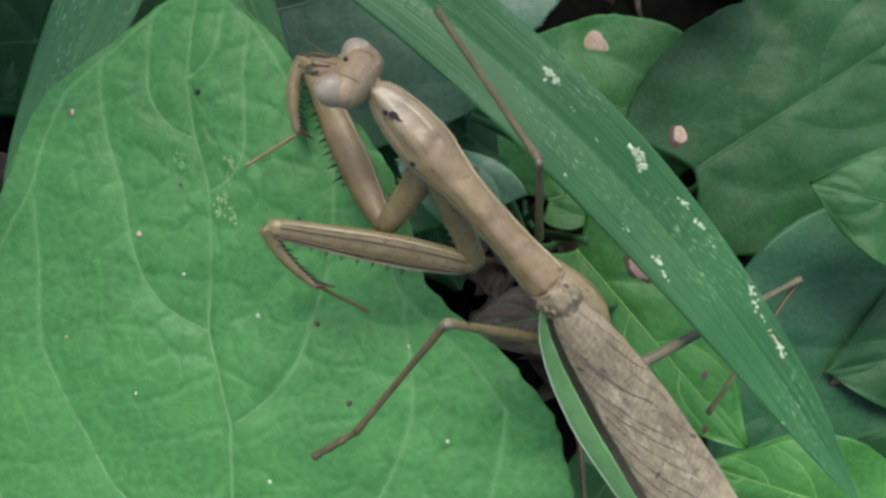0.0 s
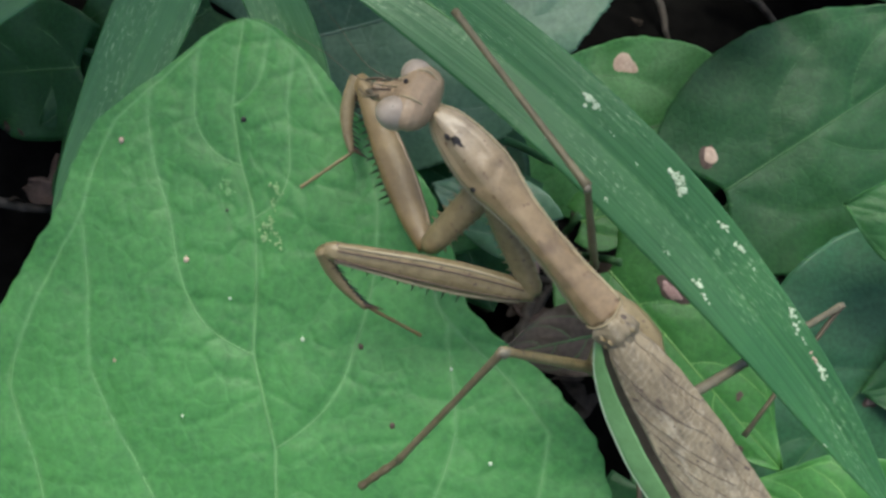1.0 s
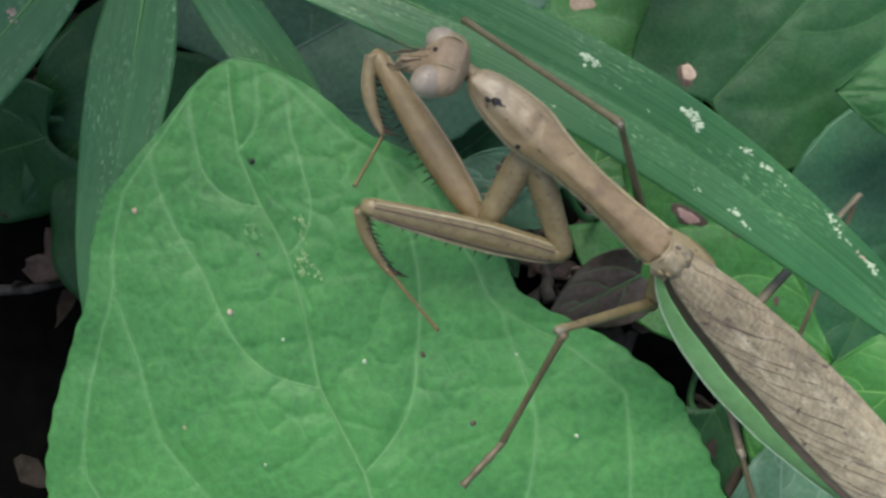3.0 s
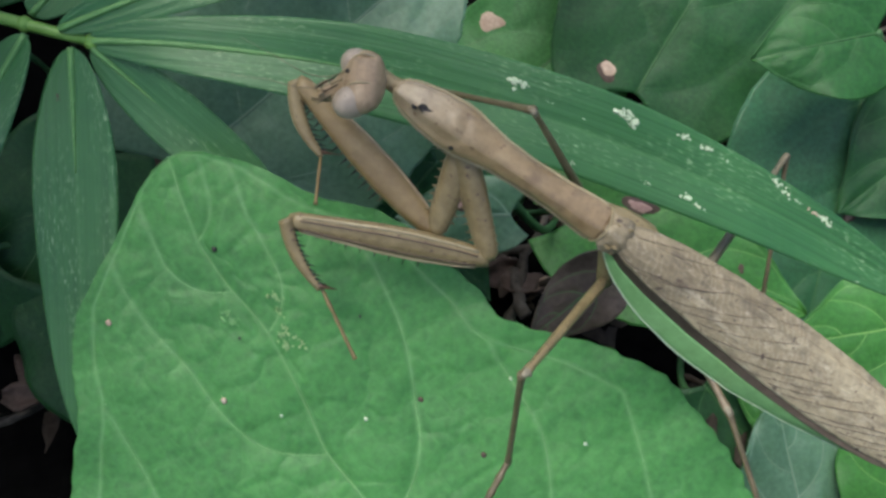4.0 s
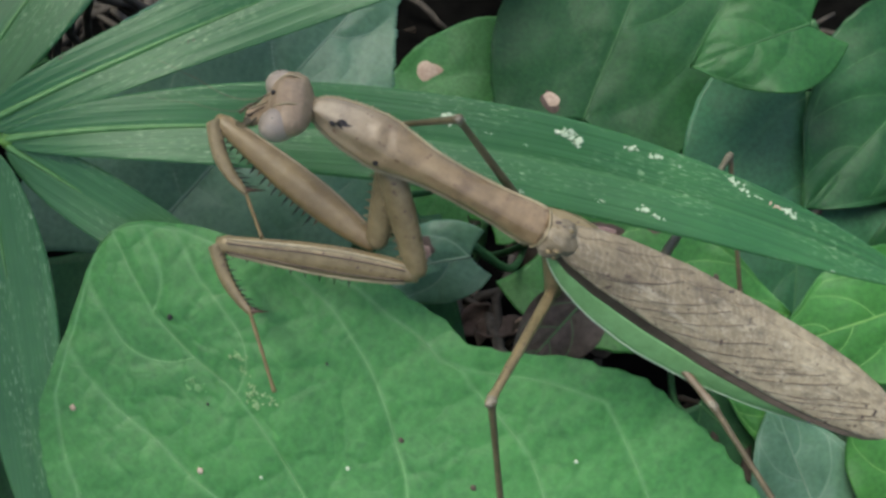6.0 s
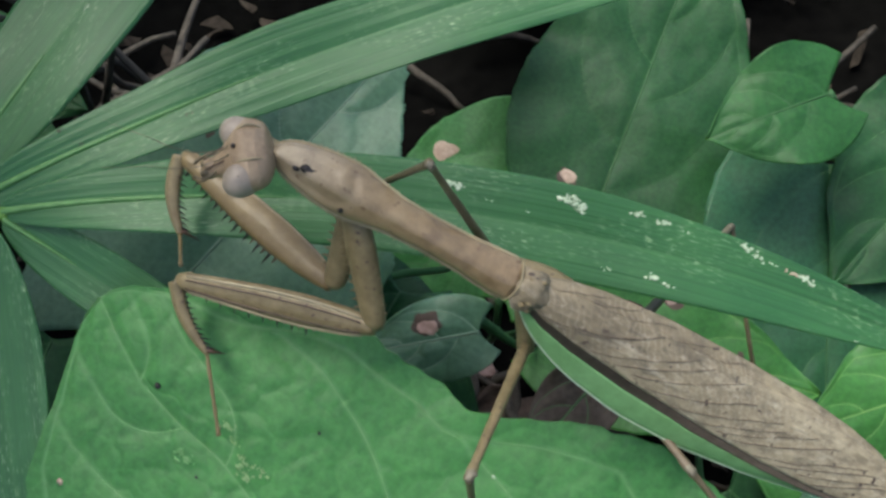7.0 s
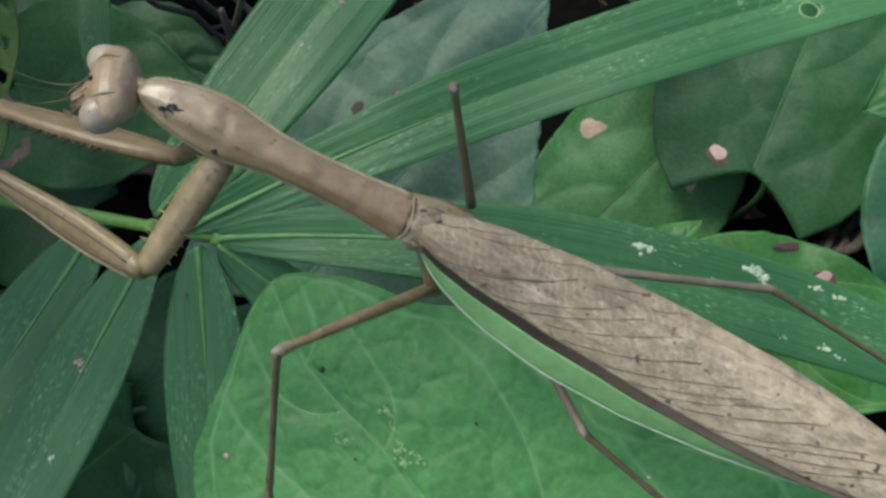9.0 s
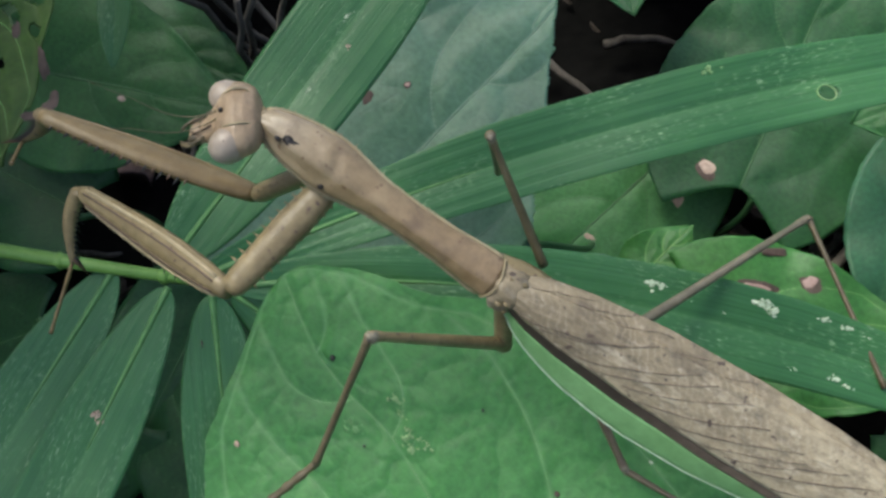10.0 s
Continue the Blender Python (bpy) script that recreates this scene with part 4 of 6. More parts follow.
def build_mantis():
    man = tagged(new("praying_mantis"), "brown praying mantis with green-edged folded wings climbing over leaves", "mantis")
    # pronotum: from the wing joint at the origin to the neck at x = 0.03
    width = [(0, 0.0025), (0.05, 0.0025), (0.2, 0.0021), (0.38, 0.0020), (0.5, 0.0022), (0.58, 0.0026), (0.66, 0.0031), (0.72, 0.0032), (0.82, 0.0029), (0.9, 0.0024), (0.95, 0.0019), (0.98, 0.0014), (1, 0.0008)]
    bm = bmesh.new()
    rings, sides, n = [], 28, 60
    for k in range(-6, n + 1):
        s = k / n if k > 0 else k * 0.006
        close = math.sqrt(max(0.02, 1 - (s / 0.0365) ** 2)) if s < 0 else 1.0
        w = spline(width, s) * (0.25 + 0.75 * close)
        high = close * ( 0.0021 + 0.0006 * math.exp(-((s - 0.72) / 0.14) ** 2) - 0.0009 * max(0, s - 0.9) * 10)
        ring = []
        for i in range(sides):
            a = 2 * math.pi * i / sides
            c, q = math.cos(a), math.sin(a)
            y = w * (abs(c) ** 0.9) * (1 if c > 0 else -1)
            z = (high if q > 0 else 0.0016 * close) * q * (0.82 if q > 0 else 1) + (0.00035 * math.exp(-(c * 5) ** 2) if q > 0 else 0)
            if q > 0:
                z -= 0.0003 * math.exp(-((s - 0.66 - 0.05 * abs(c)) / 0.02) ** 2) * math.exp(-(c * 1.3) ** 2)
                z -= 0.00022 * math.exp(-((s - 0.9) / 0.03) ** 2) * math.exp(-(c * 1.6) ** 2)
                z -= 0.00042 * math.exp(-((abs(c) - 0.5) / 0.17) ** 2) * math.exp(-((s - 0.79) / 0.1) ** 2)
            if q > 0:
                z += (0.0001 * noise.noise(Vector((s * 20, y * 700, 2))) + 0.00006 * noise.noise(Vector((s * 70, y * 2200, 5)))) * q
            ring.append(bm.verts.new((s * 0.0302, y, z)))
        rings.append(ring)
    for r0, r1 in zip(rings, rings[1:]):
        for i in range(sides):
            bm.faces.new((r0[i], r0[(i + 1) % sides], r1[(i + 1) % sides], r1[i]))
    bm.faces.new(rings[0][::-1])
    bm.faces.new(rings[-1])
    bmesh.ops.recalc_face_normals(bm, faces=bm.faces)
    part("pronotum", bm, HORN, man, "long brown pronotum with a low keel")
    for sgn in (1, -1):
        path = [Vector((x * 0.0302, sgn * (spline(width, x) + 0.00005), 0.0001)) for x in [0.01 + 0.98 * k / 44 for k in range(45)]]
        rim = tube(path, 0.0002, 8, 0.7)
        for k in range(10, 44):
            p = path[k]
            spine(rim, p.x, p.y, p.z, 0.0001, sgn * (0.0003 + 0.0001 * (k % 3)), 0.0, 0.00013)
        part("pronotum_rim", rim, RIDGE, man, "pale toothed rim")
    path = [Vector((-0.0009 + 0.0008 * math.cos(a) ** 2, 0.0025 * math.cos(a), 0.0019 * math.sin(a) + 0.0001)) for a in [math.pi * k / 20 for k in range(21)]]
    part("collar", tube(path, 0.00011, 6), RIDGE, man, "pale rear edge of the pronotum")
    part("dark_spot", blob(0.0257, -0.0002, 0.00205, 0.0009, 0.0004, 0.0002, None, 0.9, 16), BLACK, man, "small blackish spot")
    part("dark_spot", blob(0.0270, 0.0003, 0.0020, 0.0004, 0.0003, 0.0002, None, 0.5, 10), BLACK, man, "small blackish spot")
    part("dark_spot", blob(0.0205, 0.0021, 0.00165, 0.0003, 0.0003, 0.0002, None, 0.5, 8), BLACK, man, "small blackish spot")
    part("neck", limb(0.004, [(0, 0.0010, 0.0013, 0), (0.6, 0.0008, 0.0010, 0), (1, 0.0009, 0.0011, 0)]), LEG, man, at=pose(0.0285, 0, -0.0003))
    # thorax and abdomen under the wings
    part("thorax", blob(-0.0042, 0, -0.0031, 0.0062, 0.0028, 0.0024, None, 0.15), LEG, man)
    abdomen = part("abdomen", blob(-0.026, 0, -0.0024, 0.0215, 0.0040, 0.0026), LEG, man, "brown abdomen under the folded wings")
    part("mesonotum", blob(-0.0024, 0, 0.0004, 0.0026, 0.0024, 0.0016, None, 0.4, 18), WING, man, "brown hump before the wings")
    for x, y, z, r in ((-0.0022, 0.0017, 0.0014, 0.0005), (-0.0030, 0.0021, 0.0012, 0.0004), (-0.0020, -0.0016, 0.0016, 0.0005), (-0.0029, 0.0011, 0.0019, 0.0004), (-0.0032, -0.0018, 0.0016, 0.0004)):
        part("wing_hinge", blob(x, y, z, r * 1.1, r * 0.6, r * 0.6, None, 0.7, 10), LEG, man, "knobbly wing hinge")

    # folded forewings
    span = 0.0585

    def half(v):
        return spline([(0, 0.0016), (0.03, 0.0024), (0.07, 0.0034), (0.15, 0.0044), (0.3, 0.0054), (0.5, 0.0059), (0.68, 0.0058), (0.8, 0.0053), (0.89, 0.0045), (0.95, 0.0035), (0.985, 0.0023), (1, 0.0010)], v)

    def ridge(c, v):
        return 0.0021 * (1 - 0.85 * c * c) * (1 - 0.45 * v) * (0.6 + 0.4 * min(1.0, v / 0.07)) + 0.0004 * v

    def shell(name, c0, c1, mat, lift, label, extra=None, nu=14):
        def point(u, v):
            c = c0(v) + (c1(v) - c0(v)) * (u + 1) / 2
            y, z = c * half(v), ridge(c, v) + lift + (0.00012 * noise.noise(Vector((v * 40, c * 6, lift * 1e4))) if name == "forewing" else 0.0)
            if extra:
                y, z = extra(c, v, y, z)
            return -0.0016 - v * (span - 0.0016), y, z
        ob = sheet(name, point, nu, 80, mat, 0.0002)
        ob.parent = abdomen
        return tagged(ob, label)

    def vein_on(c_from, c_to, v_from, v_to, lift, r=0.00007, seed=0.0):
        path = []
        for k in range(15):
            q = k / 14
            v, c = v_from + (v_to - v_from) * q, c_from + (c_to - c_from) * (q ** 1.2) + 0.05 * noise.noise(Vector((q * 4, seed, 0)))
            path.append(Vector((-0.0016 - v * (span - 0.0016), c * half(v), ridge(c, v) + lift + 0.00006)))
        part("wing_vein", tube(path, [r * (0.4 + 0.9 * abs(math.sin(k * 0.7 + seed))) for k in range(15)], 5), WING_VEIN, abdomen)
    shell("forewing", lambda v: -1.0, lambda v: 0.3, WING, 0.0, "right forewing, mottled brown")
    shell("forewing", lambda v: -0.62 - 0.3 * v, lambda v: 0.52 + 0.15 * min(1.0, v * 1.5), WING, 0.0004, "left forewing, mottled brown with slanting veins", nu=24)
    rnd = random.Random(3)
    for k in range(14):
        v0 = 0.05 + 0.058 * k + rnd.uniform(-0.012, 0.012)
        c0 = rnd.uniform(0.36, 0.5) + 0.14 * min(1.0, v0 * 1.5)
        vein_on(c0, max(-0.66, c0 - rnd.uniform(0.75, 1.1)), v0, min(0.98, v0 + rnd.uniform(0.19, 0.25)), 0.0004, rnd.uniform(0.00003, 0.00006), k * 1.7)
    for k in range(5):
        v0 = 0.05 + 0.08 * k + rnd.uniform(-0.02, 0.02)
        vein_on(-0.62, -0.92, v0, v0 + 0.12, 0.0, 0.00004, k * 2.3)
    shell("wing_stripe", lambda v: 0.48 + 0.18 * min(1.0, v * 1.5), lambda v: 0.86, WING_DARK, 0.0002, "dark brown stripe", nu=5)

    def bulge(v):
        return spline([(0, 0.0), (0.04, 0.0012), (0.1, 0.0021), (0.2, 0.0030), (0.35, 0.0034), (0.5, 0.0030), (0.65, 0.0021), (0.8, 0.0010), (0.92, 0.0002), (1, 0.0)], v)

    def out(c, v, y, z):
        k = (c - 0.84) / 0.3
        return half(v) * 0.84 + bulge(v) * k, ridge(0.84, v) + 0.0002 - 0.0013 * k - 0.0004 * k * k
    shell("wing_margin", lambda v: 0.84, lambda v: 1.14, MARGIN, 0.0002, "pale green wing margin", out, 8)
    path = [Vector((-0.0016 - v * (span - 0.0016), half(v) * 0.84 + bulge(v), ridge(0.84, v) + 0.0002 - 0.0017)) for v in [0.01 + 0.88 * k / 40 for k in range(41)]]
    part("margin_edge", tube(path, 0.00011, 6), RIM, abdomen, "whitish edge")

    # head: a broad crown between the eyes that narrows forward and down to the mouth along +x
    stations = [(-0.0027, 0.0008, 0.0006, 0.0), (-0.0024, 0.0025, 0.0014, 0.0), (-0.0018, 0.0039, 0.0021, 0.0001), (-0.0008, 0.0046, 0.0025, 0.0001), (0.0003, 0.0048, 0.0026, 0.0001), (0.0012, 0.0045, 0.0024, 0.0),
                (0.0021, 0.0034, 0.0020, -0.0002), (0.0030, 0.0020, 0.0015, -0.0006), (0.0039, 0.0015, 0.0012, -0.0011), (0.0048, 0.0012, 0.0009, -0.0015), (0.0056, 0.0008, 0.0006, -0.0018), (0.0060, 0.0003, 0.0003, -0.0019)]
    bm = bmesh.new()
    rings = []
    for k in range(45):
        x = -0.0027 + 0.0087 * k / 44
        wy, hz, z0 = (spline([(q[0], q[n]) for q in stations], x) for n in (1, 2, 3))
        ring = []
        for i in range(36):
            a = 2 * math.pi * i / 36
            c, q = math.cos(a), math.sin(a)
            y = wy * abs(c) ** 0.85 * (1 if c > 0 else -1)
            dent = 0.00020 * math.exp(-((abs(y) - 0.0017) / 0.00028) ** 2) * max(0.0, q) * (x < 0.003) + 0.00016 * math.exp(-(y / 0.00035) ** 2) * max(0.0, q) * (x > -0.0005)
            dent += 0.00016 * math.exp(-((x - 0.0024) / 0.00025) ** 2) * max(0.0, q)
            ring.append(bm.verts.new((x, y, z0 + hz * abs(q) ** 0.92 * (1 if q > 0 else -0.9) - dent + 0.00008 * noise.noise(Vector((x * 900, y * 900, q))))))
        rings.append(ring)
    for r0, r1 in zip(rings, rings[1:]):
        for i in range(36):
            bm.faces.new((r0[i], r0[(i + 1) % 36], r1[(i + 1) % 36], r1[i]))
    bm.faces.new(rings[0][::-1])
    bm.faces.new(rings[-1])
    bmesh.ops.recalc_face_normals(bm, faces=bm.faces)
    head = part("head", bm, HORN_PALE, man, "triangular tan head with fine dark mottling")
    part("upper_lip", blob(0.0047, 0, -0.0008, 0.0009, 0.0008, 0.0005, None, 0.2, 12), HORN_PALE, head)
    for sgn in (1, -1):
        eye = blob(0, 0, 0, 0.0023, 0.0019, 0.0021, None, 0, 30)
        bmesh.ops.transform(eye, matrix=pose(0.0012, sgn * 0.0032, 0.0000, 0, 0, sgn * 24), verts=eye.verts)
        part("eye", eye, EYE, head, "large greyish tan compound eye")
        part("eye_spot", blob(0.0014, sgn * 0.0040, 0.00185, 0.00013, 0.00013, 0.0001, None, 0, 8), DARK_LINE, head)
        path = [Vector((0.0022 - 0.0044 * k / 12, sgn * (0.0019 + 0.0005 * math.sin(math.pi * k / 12)), 0.0006 + 0.00195 * math.sin(0.3 + 2.45 * k / 12))) for k in range(13)]
        part("head_ridge", tube(path, [0.00004 + 0.00012 * math.sin(math.pi * k / 12) for k in range(13)], 6), RIDGE, head, "pale ridge between the eye and the crown")
        path = [Vector((0.0025 + 0.0125 * k / 12, sgn * (0.0006 + 0.0026 * (k / 12) ** 1.5), 0.0012 - 0.0012 * math.sin(math.pi * min(1, k / 8)) + 0.004 * (k / 12) ** 2)) for k in range(13)]
        part("antenna", tube(path, [0.00008 - 0.00006 * k / 12 for k in range(13)], 5), LEG_OLIVE, head, "thread-like antenna")
        part("antenna_base", blob(0.0024, sgn * 0.0006, 0.0012, 0.0003, 0.00026, 0.00026, None, 0, 8), LEG, head)
        path = [Vector((0.0046 + 0.0022 * k / 6, sgn * (0.0009 + 0.0007 * math.sin(k * 0.5)), -0.0012 - 0.0006 * k / 6)) for k in range(7)]
        part("palp", tube(path, 0.0002, 6), LEG, head, "mouth palp")
        path = [Vector((0.0040 + 0.0028 * k / 6, sgn * (0.0011 + 0.0005 * math.sin(k * 0.6)), -0.0006 - 0.0010 * k / 6)) for k in range(7)]
        part("palp", tube(path, 0.00015, 6), SHIN, head, "mouth palp")
        part("mandible", blob(0.0050, sgn * 0.0006, -0.0017, 0.0010, 0.0006, 0.0007, None, 0.2, 12), SHIN, head, "dark brown mandible")
        path = [Vector((0.0030 + 0.0024 * k / 8, sgn * (0.0010 - 0.0003 * k / 8), 0.00085 - 0.0016 * k / 8)) for k in range(9)]
        part("head_groove", tube(path, 0.00009, 5), DARK_LINE, head)
    part("ocelli", blob(0.0017, 0, 0.0021, 0.0003, 0.00032, 0.0003, None, 0, 10), BLACK, head, "dark simple eye")
    for ob in [head] + list(head.children):
        ob.data.transform(Matrix.Scale(0.99, 4))
    parts = {"HEAD": head, "ABDOMEN": abdomen}
    # grasping legs: the broad faces turn up, spines on the inner side
    for key, sgn in (("FL", 1), ("FR", -1)):
        bm = limb(0.017, [(0, 0.0012, 0.0014, 0), (0.15, 0.0013, 0.0018, 0), (0.4, 0.0013, 0.0020, 0), (0.8, 0.0012, 0.0017, 0), (0.95, 0.0012, 0.0015, 0), (1, 0.0009, 0.0010, 0)])
        for k in range(11):
            spine(bm, 0.002 + 0.0012 * k, -0.0017, 0.0003, 0.0001, -0.0008, 0.0001, 0.00022)
            spine(bm, 0.0025 + 0.0012 * k, 0.0017, 0.0003, 0.0001, 0.0006, 0.0001, 0.0002)
        parts[key + " coxa"] = part("coxa", bm, LEG, man, "grey-brown toothed coxa")
        n = 0.027
        bm = limb(n, [(0, 0.0010, 0.0011, 0), (0.05, 0.0012, 0.0014, 0), (0.15, 0.0012, 0.0019, 0), (0.35, 0.0012, 0.0023, 0), (0.55, 0.0011, 0.0022, 0), (0.78, 0.0010, 0.0017, 0), (0.92, 0.0010, 0.0013, 0), (0.97, 0.0011, 0.0013, 0), (1, 0.0007, 0.0008, 0)])
        femur = part("femur", bm, LEG if sgn > 0 else ARM, man, "broad spined grasping femur")
        for side, mat in ((-0.84, RIDGE), (-0.5, DARK_LINE), (0.88, RIDGE), (0.45, DARK_LINE)) if sgn > 0 else ((-0.92, HORN_PALE),):
            path = [Vector((n * s, side * spline([(0.05, 0.0014), (0.15, 0.0019), (0.35, 0.0023), (0.55, 0.0022), (0.78, 0.0017), (0.95, 0.0013)], s), 0.00118 * math.sqrt(1 - side * side) * (1 - 0.12 * s))) for s in [0.06 + 0.88 * k / 20 for k in range(21)]]
            part("femur_ridge", tube(path, 0.00022 if mat is RIDGE else 0.00014, 6), mat, femur)
        for k in range(18):
            s = 0.3 + 0.66 * k / 18
            wd = spline([(0.15, 0.0019), (0.35, 0.0023), (0.55, 0.0022), (0.78, 0.0017), (0.92, 0.0013)], s)
            sp = bmesh.new()
            spine(sp, s * n, wd * 0.9, -0.0002, 0.0001, (0.0020 if k % 2 else 0.0012) * (1.25 - 0.7 * s), -0.0001, 0.00026)
            part("spine", sp, BLACK if k % 2 else SPINE, femur)
        parts[key + " femur"] = femur
        n = 0.0105
        def curve(s):
            """Sideways bow of the shin, away from its spines."""
            return -0.0013 * math.sin(math.pi * min(1.0, 0.08 + 0.92 * s))
        bm = limb(n, [(0, 0.0010, 0.0011, 0), (0.12, 0.0009, 0.0011, 0), (0.5, 0.0007, 0.0010, 0), (0.85, 0.0005, 0.0007, 0), (1, 0.0004, 0.0004, 0)])
        for v in bm.verts:
            v.co.y += curve(v.co.x / n)
        tib = part("tibia", bm, LEG, man, "spined grasping tibia")
        for k in range(12):
            sp = bmesh.new()
            spine(sp, n * (0.14 + 0.07 * k), 0.0006 + curve(0.14 + 0.07 * k), 0, 0.0007, 0.0012 + 0.0005 * (k % 2), 0.0, 0.00022)
            part("spine", sp, BLACK, tib)
        sp = bmesh.new()
        spine(sp, n * 0.95, 0.0002, 0, 0.0012, 0.0026, -0.0002, 0.0004)
        part("claw", sp, SPINE, tib, "curved dark claw")
        parts[key + " tibia"] = tib
        n = 0.011 if sgn > 0 else 0.0085
        bm = limb(n, [(0, 0.00022, 0.00022, 0), (0.3, 0.00028, 0.00028, 0), (0.34, 0.0002, 0.0002, 0), (0.5, 0.00027, 0.00027, 0), (0.54, 0.0002, 0.0002, 0), (0.75, 0.00026, 0.00026, 0), (0.79, 0.0002, 0.0002, 0), (1, 0.0003, 0.0003, 0)], sides=8)
        parts[key + " tarsus"] = part("tarsus", bm, ARM, man, "thin jointed foot")
    for key, fl, tl in (("ML", 0.023, 0.022), ("MR", 0.0185, 0.026), ("HL", 0.024, 0.016), ("HR", 0.0448, 0.028)):
        slim = 0.64 if key == "MR" else 0.9
        bm = limb(fl, [(q, r * slim, r * slim, 0) for q, r in ((0, 0.0009), (0.25, 0.00082), (0.7, 0.00066), (0.93, 0.00055), (0.97, 0.0008), (1, 0.0006))], sides=10)
        fem = part("femur", bm, {"MR": LEG_OLIVE, "HR": LEG_GREY, "HL": LEG_SHADED, "ML": LEG}[key], man, "slender brown walking femur")
        part("knee", blob(fl * 0.985, 0, 0.0001, 0.0011 * slim, 0.00066 * slim, 0.00068 * slim, None, 0.5, 12), LEG_GREY, fem, "knobbly knee")
        parts[key + " femur"] = fem
        bm = limb(tl, [(0, 0.0006, 0.0006, 0), (0.06, 0.00045, 0.00045, 0), (0.4, 0.00038, 0.00038, 0), (0.9, 0.00042, 0.00042, 0), (1, 0.00052, 0.00052, 0)], sides=10)
        parts[key + " tibia"] = part("tibia", bm, LEG_OLIVE if key == "MR" else SHIN, man, "thin dark brown shin")
    bm = limb(0.0075, [(0, 0.0005, 0.0005, 0), (0.25, 0.0004, 0.0004, 0), (0.3, 0.0006, 0.0006, 0), (0.55, 0.0004, 0.0004, 0), (0.6, 0.0006, 0.0006, 0), (0.8, 0.0004, 0.0004, 0), (1, 0.0006, 0.0006, 0)], sides=8)
    parts["ML tarsus"] = part("tarsus", bm, SHIN, man, "jointed foot")
    for sgn in (1,):
        part("coxa", limb(0.0085, [(0, 0.0013, 0.0013, 0), (0.7, 0.0011, 0.0011, 0), (1, 0.0011, 0.0011, 0)]), LEG, man, at=Matrix.Translation((-0.003, sgn * 0.0022, -0.0035)) @ Vector((-0.0035, sgn * 0.0058, -0.004)).to_track_quat("X", "Z").to_matrix().to_4x4())
        part("coxa", limb(0.0075, [(0, 0.0013, 0.0013, 0), (0.7, 0.0011, 0.0011, 0), (1, 0.0011, 0.0011, 0)]), LEG, man, at=Matrix.Translation((-0.0095, sgn * 0.0022, -0.0035)) @ Vector((-0.0035, sgn * 0.0035, -0.0045)).to_track_quat("X", "Z").to_matrix().to_4x4())
    # the animal is nine centimetres long
    for ob in man.children_recursive:
        ob.data.transform(Matrix.Scale(GROWN, 4))
        ob.location *= GROWN
    return man, parts


GROWN = 0.969
mantis, mparts = build_mantis()


